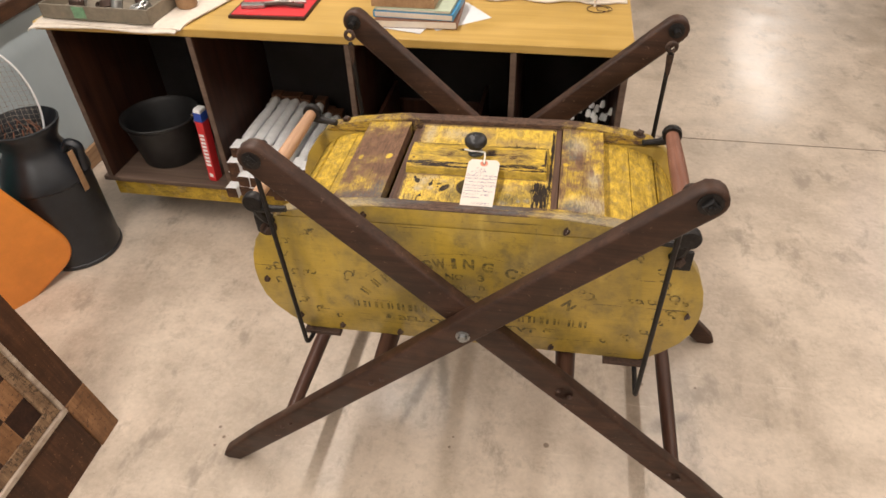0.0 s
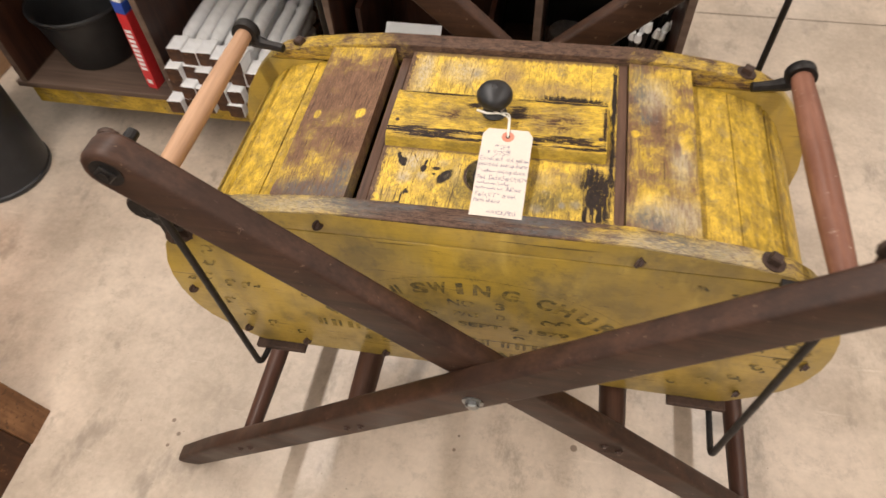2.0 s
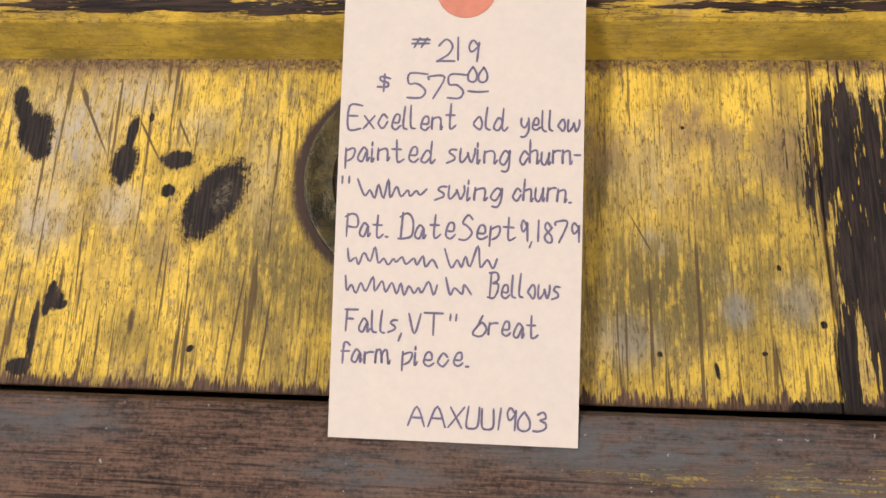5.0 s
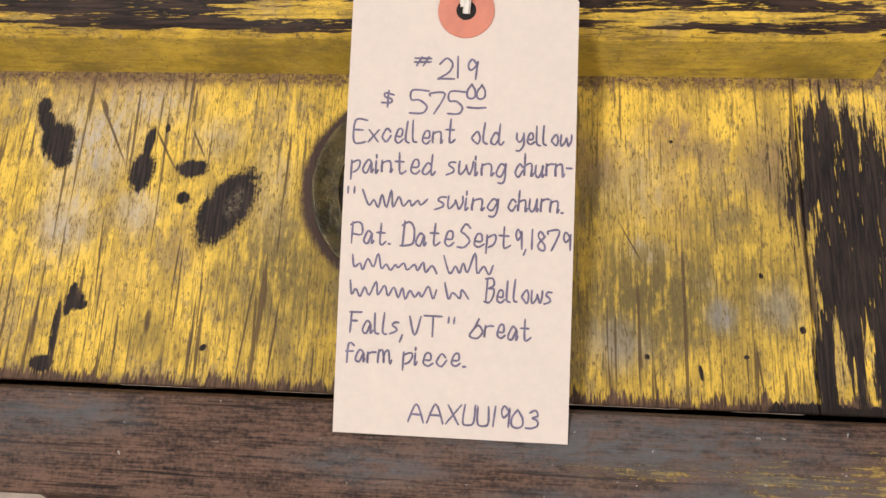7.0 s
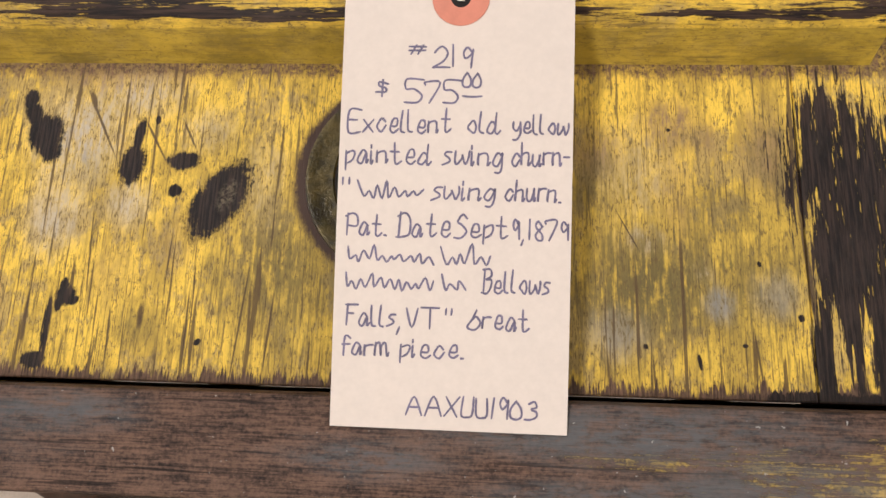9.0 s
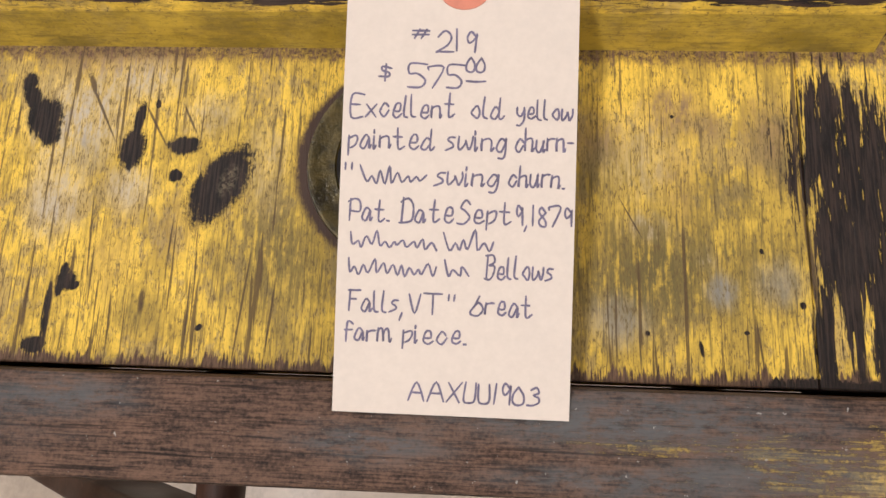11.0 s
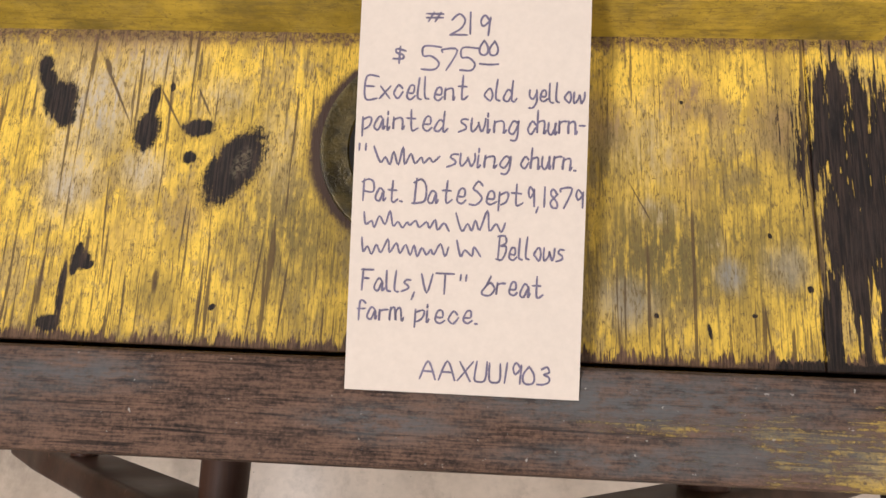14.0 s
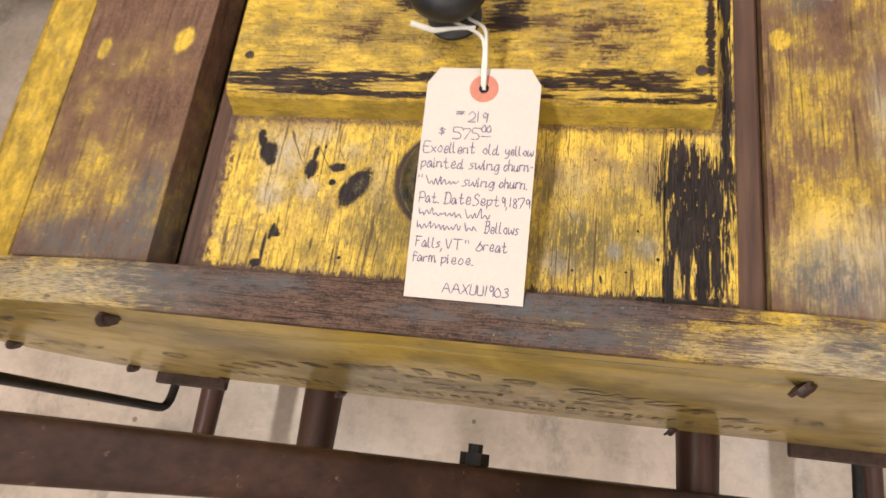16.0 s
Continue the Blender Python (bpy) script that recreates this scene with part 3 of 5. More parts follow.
M_GREENPAPER = plain("green_paper", (0.16, 0.30, 0.17), 0.6, 0, 0.4, 300, 0.05)
M_BLUEBOOK = plain("blue_book", (0.05, 0.24, 0.45), 0.5, 0, 0.12, 40, 0.05)
M_GREENBOOK = plain("grey_green_book", (0.40, 0.45, 0.33), 0.55, 0, 0.12, 40, 0.05)
M_GREY = plain("grey_tray", (0.20, 0.165, 0.12), 0.6, 0.1, 0.25, 40, 0.1)
M_TWINE = plain("grey_twine", (0.26, 0.22, 0.18), 0.8, 0, 0.3, 200, 0.1)
M_NET = plain("brown_netting", (0.22, 0.09, 0.05), 0.8, 0, 0.3, 200, 0.1)


def glass_mat():
    g = Graph("jar_glass", 0.05)
    g.b.inputs["Transmission Weight"].default_value = 0.9
    return g.done((0.55, 0.60, 0.55))


M_GLASS = glass_mat()


# ---- mesh helpers ----
def part(name, bm, material, parent=None, label="", place=None, smooth=False):
    """Links a bmesh as one mesh object, under a thing or a part."""
    me = bpy.data.meshes.new(name)
    bm.normal_update()
    if smooth:
        for f in bm.faces:
            f.smooth = True
        me_angle = radians(40)
        for e in bm.edges:
            if len(e.link_faces) == 2 and e.calc_face_angle(0) > me_angle:
                e.smooth = False
    bm.to_mesh(me)
    bm.free()
    me.materials.append(material)
    ob = new(name, me)
    if parent:
        ob.parent = parent
    if place is not None:
        ob.matrix_local = place
    if label:
        ob["label"] = label
    return ob


def thing(name, m, label, category, group="", kind=""):
    ob = new(name)
    ob.empty_display_size = 0.05
    ob.matrix_world = m
    return tagged(ob, label, category, group, kind)


def box(x0, x1, y0, y1, z0, z1, bevel=0.0, bm=None, segments=2):
    own = bmesh.new()
    vs = [own.verts.new((x, y, z)) for x in (x0, x1) for y in (y0, y1) for z in (z0, z1)]
    for q in ((0, 1, 3, 2), (4, 6, 7, 5), (0, 4, 5, 1), (2, 3, 7, 6), (0, 2, 6, 4), (1, 5, 7, 3)):
        own.faces.new([vs[i] for i in q])
    if bevel:
        bmesh.ops.bevel(own, geom=own.edges[:], offset=bevel, segments=segments, affect="EDGES", profile=0.5)
    if bm is None:
        return own
    merge(bm, own)
    return bm


def merge(bm, other, m=None):
    if m is not None:
        other.transform(m)
    me = bpy.data.meshes.new("tmp")
    other.to_mesh(me)
    other.free()
    bm.from_mesh(me)
    bpy.data.meshes.remove(me)


def slab(points, y0, y1, bevel=0.0, segments=2):
    """A board with the outline points (x, z), from y0 to y1."""
    bm = bmesh.new()
    a = [bm.verts.new((x, y0, z)) for x, z in points]
    b = [bm.verts.new((x, y1, z)) for x, z in points]
    bm.faces.new(a)
    bm.faces.new(b[::-1])
    n = len(a)
    for i in range(n):
        bm.faces.new((a[i], b[i], b[(i + 1) % n], a[(i + 1) % n]))
    bmesh.ops.recalc_face_normals(bm, faces=bm.faces[:])
    if bevel:
        rim = [e for e in bm.edges if abs(e.verts[0].co.y - e.verts[1].co.y) < 1e-6]
        bmesh.ops.bevel(bm, geom=rim, offset=bevel, segments=segments, affect="EDGES", profile=0.5)
    return bm


def lathe(profile, steps=32):
    """A turned body round z from (radius, z) pairs."""
    bm = bmesh.new()
    rings = []
    for r, z in profile:
        if r < 1e-5:
            rings.append([bm.verts.new((0, 0, z))])
        else:
            rings.append([bm.verts.new((r * math.cos(6.283185 * i / steps), r * math.sin(6.283185 * i / steps), z)) for i in range(steps)])
    for a, b in zip(rings, rings[1:]):
        for i in range(steps):
            j = (i + 1) % steps
            if len(a) == 1 and len(b) > 1:
                bm.faces.new((a[0], b[i], b[j]))
            elif len(b) == 1 and len(a) > 1:
                bm.faces.new((a[i], b[0], a[j]))
            elif len(a) > 1:
                bm.faces.new((a[i], a[j], b[j], b[i]))
    bmesh.ops.recalc_face_normals(bm, faces=bm.faces[:])
    return bm


def rod(points, radius, steps=10, bm=None):
    """A round bar along a line of points."""
    own = bmesh.new()
    pts = [Vector(p) for p in points]
    rings = []
    for i, p in enumerate(pts):
        d = (pts[min(i + 1, len(pts) - 1)] - pts[max(i - 1, 0)]).normalized()
        side = d.cross(Vector((0, 0, 1)) if abs(d.z) < 0.9 else Vector((1, 0, 0))).normalized()
        if rings and side.dot(last) < 0:
            side = -side
        last = side
        up = d.cross(side)
        r = radius(i / max(1, len(pts) - 1)) if callable(radius) else radius
        rings.append([own.verts.new(p + r * (math.cos(6.283185 * k / steps) * side + math.sin(6.283185 * k / steps) * up)) for k in range(steps)])
    for a, b in zip(rings, rings[1:]):
        for k in range(steps):
            own.faces.new((a[k], a[(k + 1) % steps], b[(k + 1) % steps], b[k]))
    own.faces.new(rings[0])
    own.faces.new(rings[-1][::-1])
    bmesh.ops.recalc_face_normals(own, faces=own.faces[:])
    if bm is None:
        return own
    merge(bm, own)
    return bm


def rounded(points, radius, n=5):
    """The line of points with its inner corners rounded."""
    pts = [Vector(p) for p in points]
    out = [pts[0]]
    for a, b, c in zip(pts, pts[1:], pts[2:]):
        p, q = b + (a - b).normalized() * radius, b + (c - b).normalized() * radius
        for i in range(n + 1):
            t = i / n
            out.append((1 - t) ** 2 * p + 2 * t * (1 - t) * b + t * t * q)
    return out + [pts[-1]]


def bolt_head(r=0.011, h=0.007, sides=4):
    """A square or six-sided head on a washer, looking along z."""
    bm = lathe([(0, 0), (r * 1.5, 0), (r * 1.5, 0.002), (0, 0.002)], 16)
    head = lathe([(0, 0.002), (r, 0.002), (r, h), (r * 0.8, h + 0.002), (0, h + 0.002)], sides)
    merge(bm, head)
    return bm


def lettering(words, size, bold=0.0, shear=0.0, align="LEFT"):
    """Words as a thin flat bmesh in the xy plane."""
    cu = bpy.data.curves.new("words", "FONT")
    cu.body, cu.size, cu.offset, cu.shear, cu.align_x, cu.resolution_u = words, size, bold, shear, align, 3
    ob = bpy.data.objects.new("words", cu)
    me = ob.to_mesh()
    bm = bmesh.new()
    bm.from_mesh(me)
    ob.to_mesh_clear()
    bpy.data.objects.remove(ob)
    bpy.data.curves.remove(cu)
    return bm


# ---- the room ----
tagged(part("floor", box(-1.95, 8, -5, 12, -0.12, 0), M_FLOOR), "polished beige concrete shop floor with stains and a joint", "floor", kind="structure")
tagged(part("floor_joint", box(-1.95, 8, 1.600, 1.604, 0.0005, 0.0015), M_JOINT), "dark saw-cut joint in the concrete floor", "joint", kind="structure")
tagged(part("wall_west", box(-2.1, -1.95, -5, 12, 0, 3.1), M_WALL), "smooth blue-grey painted shop wall", "wall", kind="structure")
tagged(part("wall_east", box(8, 8.15, -5, 12, 0, 3.1), M_FAR_WALL), "plain off-white painted wall", "wall", kind="structure")
tagged(part("wall_north", box(-2.1, 8.15, 12, 12.15, 0, 3.1), M_FAR_WALL), "plain off-white painted wall", "wall", kind="structure")
tagged(part("wall_south", box(-2.1, 8.15, -5.15, -5, 0, 3.1), M_FAR_WALL), "plain off-white painted wall", "wall", kind="structure")
tagged(part("ceiling", box(-2.1, 8.15, -5.15, 12.15, 3.1, 3.25), M_CEIL), "plain white painted ceiling", "ceiling", kind="structure")
tagged(part("baseboard", box(-1.949, -1.93, -5, 12, 0.002, 0.09, 0.004), M_TANWOOD), "stained wooden baseboard along the blue-grey wall", "baseboard", kind="structure")
tagged(part("trim", box(-1.949, -1.91, 0.2, 3.0, 0.735, 0.795, 0.006), M_OLDWOOD), "dark wooden rail on the blue-grey wall", "trim", kind="structure")

# ---- the stand ----
stand = thing("churn_stand", pose(0, 0, 0), "dark brown wooden folding stand of crossed legs holding a churn", "stand")


def leg_points(flip, short=0.0):
    a, b, w = Vector((-0.625, 0.055)), Vector((0.388, 1.022)), 0.0300
    d = (b - a).normalized()
    b = b - d * short
    n = Vector((-d.y, d.x))
    pts = []
    for i in range(9):
        k = radians(90 - 180 * i / 8)
        pts.append(b + w * (math.cos(k) * d + math.sin(k) * n))
    pts += [a - n * w * 1.0 + d * 0.03]
    pts += [Vector((-0.640, 0.001)), Vector((-0.676, 0.0)), Vector((-0.690, 0.010)), Vector((-0.680, 0.032))]
    pts += [a + n * w * 1.0 + d * 0.10, a + n * w * 1.12 + d * 0.62, a + n * w * 1.12 + d * 0.74]
    return [(-p.x if flip else p.x, p.y) for p in pts]


T = 0.034
for front, y0, flip in ((True, -0.353, False), (True, -0.3185, True), (False, 0.2840, True), (False, 0.3190, False)):
    shift = 0 if front else (0.026 if flip else 0.010)
    leg = part("leg", slab([(x + shift, z) for x, z in leg_points(flip, 0.014 if front and flip else 0.0)], y0, y0 + T, 0.0065, 3), M_FRAME, stand, "brown painted bar with rounded end", smooth=True)
for y, s in ((-0.353, 90), (0.353, -90)):
    part("pivot_bolt", bolt_head(0.010, 0.008, 6), M_ZINC, stand, "shiny zinc bolt head", pose(0.0, y, 0.646, s, 0, 0))
nut = lathe([(0, 0), (0.012, 0), (0.012, 0.010), (0.006, 0.010), (0.006, 0.017), (0, 0.017)], 6)
part("pivot_nut", nut, M_IRON, stand, "black nut", pose(0.0, -0.2844, 0.646, -90, 0, 0))
for x, z, r in ((-0.462, 0.216, 0.019), (0.505, 0.176, 0.019), (-0.200, 0.455, 0.024), (0.217, 0.452, 0.024)):
    front_y, back_y = (-0.3185, 0.3185)
    n = 12
    swell = lambda t, r=r: r * (0.86 + 0.18 * math.sin(math.pi * t))
    part("stretcher", rod([(x, front_y + (back_y - front_y) * i / n, z) for i in range(n + 1)], swell, 14), M_DOWEL, stand, "round dark turned bar", smooth=True)
    for dx in (-0.012, 0.014):
        part("screw", bolt_head(0.004, 0.003, 8), M_SCREW, stand, "", pose(x + dx, -0.353 if x < 0 else -0.3185, z + dx * (1 if x < 0 else -1) * 0.7, 90, 0, 0))
        part("screw", bolt_head(0.004, 0.003, 8), M_SCREW, stand, "", pose(x + dx, 0.353 if x > 0 else 0.3185, z + dx * 0.5, -90, 0, 0))
for x, y, z, s in ((0.388, -0.353, 1.024, 90), (-0.379, -0.3185, 1.013, 90), (0.398, 0.353, 1.024, -90), (-0.364, 0.3185, 1.024, -90)):
    b = lathe([(0, 0), (0.020, 0), (0.020, 0.003), (0, 0.003)], 22)
    merge(b, lathe([(0, 0.003), (0.0145, 0.003), (0.0145, 0.010), (0.012, 0.013), (0, 0.013)], 4))
    merge(b, lathe([(0, 0.013), (0.006, 0.013), (0.006, 0.018), (0, 0.019)], 10))
    if x < 0 and y < 0:
        b.transform(Matrix.Diagonal((0.9, 0.9, 0.35, 1)))
    part("arm_bolt", b, M_IRON, stand, "black square nut and washer", pose(x, y, z, s, 0, 0))
    inner = lathe([(0, 0), (0.018, 0), (0.018, 0.003), (0.008, 0.005), (0.007, 0.026), (0, 0.026)], 14)
    iy = y + (T if y < 0 else -T)
    part("arm_pin", inner, M_IRON, stand, "black iron pin for the hanger", pose(x, iy, z, -s, 0, 0))

# the stand leans a little: its feet stand further back than its arms
for ob in stand.children:
    if ob.matrix_basis == Matrix.Identity(4):
        ob.data.transform(Matrix(((1, 0, 0, 0), (0, 1, -0.02, 0.02), (0, 0, 1, 0), (0, 0, 0, 1))))
    else:
        ob.location.y += 0.02 * (1 - ob.location.z)

# ---- the churn: its own axes lie at the middle of the body ----
BODY = pose(-0.013, -0.027, 0.66, 0, -1.2, 0)
churn = thing("swing_churn", BODY, "worn yellow painted wooden butter churn with stencilled sides", "churn")
HALF = [(0.0, 0.201), (0.19, 0.201), (0.25, 0.195), (0.32, 0.186), (0.375, 0.173), (0.405, 0.155), (0.435, 0.124), (0.462, 0.085), (0.479, 0.04), (0.486, 0.0),
        (0.486, -0.04), (0.478, -0.082), (0.461, -0.115), (0.428, -0.150), (0.396, -0.176), (0.382, -0.181)]
OUT = HALF + [(-x, z) for x, z in HALF[:0:-1]]
JOINT = 0.158


def cut(points, z, above):
    """The part of the outline above or below a level."""
    out = []
    for (x0, z0), (x1, z1) in zip(points, points[1:] + points[:1]):
        if (z0 >= z) == above:
            out.append((x0, z0))
        if (z0 >= z) != (z1 >= z):
            k = (z - z0) / (z1 - z0)
            out.append((x0 + k * (x1 - x0), z))
    return out


W, TH = 0.1895, 0.0305
for y0, y1 in ((-W, -W + TH), (W - TH, W)):
    up, low = slab(cut(OUT, JOINT, True), y0, y1, 0.003), slab(cut(OUT, JOINT - 0.0012, False), y0, y1, 0.003)
    for bm in (up, low):
        bm.faces.ensure_lookup_table()
    a = part("upper_board", up, M_SIDE, churn, "upper side board, rubbed along its top edge", smooth=True)
    a.data.materials.append(M_RIM)
    for f in a.data.polygons:
        if f.normal.z > 0.15 or f.normal.y * y0 < -0.5 * abs(y0):
            f.material_index = 1
    b = part("lower_board", low, M_SIDE, churn, "mustard yellow side board with black stencilling", smooth=True)


def inset(points, d):
    n, out = len(points), []
    for i in range(n):
        p, q, r = (Vector(points[k % n]) for k in (i - 1, i, i + 1))
        t = (r - p).normalized()
        out.append(q + d * Vector((t.y, -t.x)))
    return out


YI = W - TH
# staves round the ends and along the bottom
inner = inset(OUT, 0.030)
arc = []
for p, q in zip(inner, inner[1:] + inner[:1]):
    for k in range(8):
        arc.append(p.lerp(q, k / 8))
right_arc = [p for p in arc[:len(arc) // 2 + 4] if p.x > 0.268 or p.y < 0]


def staves(sign):
    lengths = [0.0]
    for p, q in zip(right_arc, right_arc[1:]):
        lengths.append(lengths[-1] + (q - p).length)
    total, wide = lengths[-1], ([0.058, 0.062, 0.046] if sign > 0 else [0.042, 0.054, 0.046])
    s, k = 0.0, 0
    while s < total - 0.005:
        w = wide[k] if k < len(wide) else 0.05
        e = min(s + w, total)

        def at(d):
            for i in range(len(lengths) - 1):
                if lengths[i + 1] >= d:
                    f = (d - lengths[i]) / max(1e-9, lengths[i + 1] - lengths[i])
                    return right_arc[i].lerp(right_arc[i + 1], f)
            return right_arc[-1]

        gap = 0.0095 if k == 2 else 0.0011
        a, b = at(s + gap), at(e - 0.0009)
        t = (b - a).normalized()
        n = Vector((t.y, -t.x)) * 0.02
        pts = [a, b, b + n, a + n]
        pts = [(sign * p.x, p.y) for p in pts]
        part("stave", slab(pts, -YI + 0.0005, YI - 0.0005, 0.0012), M_STAVE, churn)
        if k == 2:
            p, q = at(s - 0.004) + n * 0.45, at(s + gap + 0.004) + n * 0.45
            strip = [(sign * v.x, v.y) for v in (p, q, q + n * 0.4, p + n * 0.4)]
            part("groove_strip", slab(strip, -YI + 0.0005, YI - 0.0005, 0.0005), M_DARK_SHADE, churn, "dark open joint between the end staves")
        s, k = e, k + 1


staves(1)
staves(-1)
for outline in ([(-0.281, 0.158), (-0.178, 0.165), (-0.178, 0.1945), (-0.281, 0.1885)], [(0.180, 0.165), (0.270, 0.158), (0.270, 0.1890), (0.180, 0.1945)]):
    part("cross_board", slab(outline, -YI + 0.0004, YI - 0.0004, 0.002), M_PANEL, churn, "flat cross board rubbed to brown wood")
part("opening_frame", box(-0.1690, -0.1540, -YI + 0.0004, YI - 0.0004, 0.10, 0.1760, 0.0015), M_GROOVE, churn, "brown wooden edge strip beside the lid")
part("opening_frame", box(0.1635, 0.1790, -YI + 0.0004, YI - 0.0004, 0.10, 0.1895, 0.0015), M_GROOVE, churn, "brown wooden edge strip beside the lid")
part("floor_board", box(-0.37, 0.37, -YI + 0.0004, YI - 0.0004, -0.180, -0.160, 0.002), M_SIDE, churn, "bottom board")

# handles in iron brackets
for sign, mat, tone in ((-1, M_HANDLE_PALE, "pale bare wood handle bar"), (1, M_HANDLE_RED, "reddish brown wooden handle bar")):
    x, z, n = (-0.428 if sign < 0 else 0.421), 0.205 if sign < 0 else 0.192, 14
    pts = [(x, -0.205 + 0.360 * i / n, z) for i in range(n + 1)]
    part("handle", rod(pts, lambda t, r=0.0125 if sign < 0 else 0.0145: r * (1 + 0.24 * math.sin(math.pi * t)), 16), mat, churn, tone, smooth=True)
    for s in (-1, 1):
        bm = lathe([(0, 0), (0.021, 0), (0.0215, 0.004), (0.0215, 0.016), (0.019, 0.019), (0, 0.019)], 18)
        if s < 0:
            merge(bm, rod(rounded([(0, 0, 0.008), (-sign * 0.005, -0.035, 0.006), (-sign * 0.018, -0.062, -0.008)], 0.02), lambda t: 0.012 - 0.002 * t, 8))
            merge(bm, box(-0.022, 0.022, -0.098, -0.050, -0.020, -0.009, 0.004))
        merge(bm, rod(rounded([(0, -0.012, 0.010), (-sign * 0.025, -0.018, 0.006), (-sign * 0.062, -0.020, 0.000)], 0.01), lambda t: 0.011 - 0.004 * t, 8))
        place = Matrix.Translation((x, -0.200 if s < 0 else 0.150, z)) @ (pose(0, 0, 0, 90, 0, 0) if s < 0 else pose(0, 0, 0, 90, 0, 0) @ Matrix.Diagonal((1, 1, -1, 1)))
        bm.transform(place)
        bmesh.ops.recalc_face_normals(bm, faces=bm.faces[:])
        part("handle_bracket", bm, M_IRON, churn, "cast iron bracket", smooth=True)
for x in (-0.418, 0.412):
    part("bracket_nut", bolt_head(0.012, 0.012), M_RUST, churn, "square iron nut", pose(x, -W - 0.008, 0.128, 90, 0, 30))
# bolts on the sides, rims and bottom
for x, z in ((-0.206, 0.176), (0.200, 0.172), (-0.30, -0.162), (-0.46, -0.03), (0.46, -0.03), (-0.40, -0.14), (0.40, -0.14), (-0.16, -0.166), (0.19, -0.166)):
    for y, s in ((-W, 90), (W, -90)):
        part("side_bolt", bolt_head(0.0062, 0.004), M_SCREW, churn, "", pose(x, y, z, s, 0, 45))
for x in (-0.345, 0.352):
    for y in (-W + 0.016, W - 0.016):
        part("rim_bolt", bolt_head(0.010, 0.010), M_RUST, churn, "square rusty bolt head", pose(x, y, 0.1775, 0, 13 if x > 0 else -13, 20))
# bails: iron rods that hang from the stand and pass under the body
for x, xb, y0, y1 in ((-0.394, -0.342, -0.252, 0.285), (0.390, 0.402, -0.290, 0.285)):
    zt, zb = 1.024 - 0.66 + 0.006, (0.462 if x < 0 else 0.448) - 0.66
    side = -0.006 if x < 0 else 0.006
    line = [(x, y0 + 0.022, zt - 0.03), (x - side * 2, y0 + 0.022, zb), (xb - side * 2, y1 - 0.02, zb), (xb, y1 - 0.02, zt - 0.03)]
    part("bail", rod(rounded(line, 0.018), 0.0052, 10), M_IRON, churn, "bent black iron hanger rod", smooth=True)
    for xx, yy in ((x, y0 + 0.022), (xb, y1 - 0.02)):
        hook = bmesh.new()
        drop = zt - 0.024 - (0.008 if x > 0 else 0) + (0.012 if yy > 0 else 0)
        rod([(xx + 0.010 * math.cos(k), yy, drop + 0.010 * math.sin(k)) for k in [0.5236 * i for i in range(13)]], 0.0048, 8, hook)
        rod([(xx, yy, zt - 0.036), (xx, yy, zt - 0.085)], lambda t: 0.0085 - 0.003 * t, 8, hook)
        part("hook", hook, M_RUST, churn, "cast iron eye", smooth=True)
for x in (-0.352, 0.352):
    for y in (-0.172, 0.172):
        cl = box(x - 0.045, x + 0.045, y - 0.03, y + 0.03, -0.192, -0.1815, 0.002)
        merge(cl, box(x - 0.02, x + 0.02, y - 0.015, y + 0.015, -0.200, -0.190, 0.002))
        part("clamp", cl, M_RUST, churn, "iron clamp plate under the body")
# stencilled lettering and scrolls on the near side
FACE = -W - 0.0007


def on_face(bm, x, z, turn=0.0):
    bm.transform(Matrix.Translation((x, FACE, z)) @ pose(0, 0, 0, 90, 0, 0) @ pose(0, 0, 0, 0, 0, turn))
    return bm


def block_word(count, size):
    """Plain letter-sized bars for a name."""
    bm, x = bmesh.new(), 0.0
    for i in range(count):
        w = size * (0.42 + 0.1 * ((i * 7) % 3))
        merge(bm, box(x, x + w * 0.36, 0, size * 0.70, -0.0002, 0.0002))
        merge(bm, box(x + w * 0.62, x + w * 0.86, 0, size * 0.70, -0.0002, 0.0002))
        x += w + size * 0.2
    return bm


def fit_to(bm, width, height=None):
    """Scales a flat word to a width, its left end and foot at 0."""
    xs, ys = [v.co.x for v in bm.verts], [v.co.y for v in bm.verts]
    k = width / max(1e-6, max(xs) - min(xs))
    q = k if height is None else height / max(1e-6, max(ys) - min(ys))
    bm.transform(Matrix.Diagonal((k, q, 1, 1)) @ Matrix.Translation((-min(xs), 0, 0)))
    return bm


R, CZ = 0.291, -0.239
for word, angles in (("-----", (-49, -41.7, -36, -30, -23)), ("SWING", (-15.8, -10.6, -4.6, 1.3, 8.9)), ("CHURN", (18.4, 24.0, 30.5, 37.6, 46.4))):
    for ch, k in zip(word, angles):
        bm = block_word(1, 0.034) if ch == "-" else fit_to(lettering(ch, 1, 0.045), 0.010 if ch == "I" else 0.028 if ch == "W" else 0.0245, 0.0285)
        bm.transform(Matrix.Translation((-max(v.co.x for v in bm.verts) / 2, 0, 0)))
        part("stencil_letter", on_face(bm, R * math.sin(radians(k)), CZ + R * math.cos(radians(k)), -k), M_STENCIL, churn, "black stencilled letter")
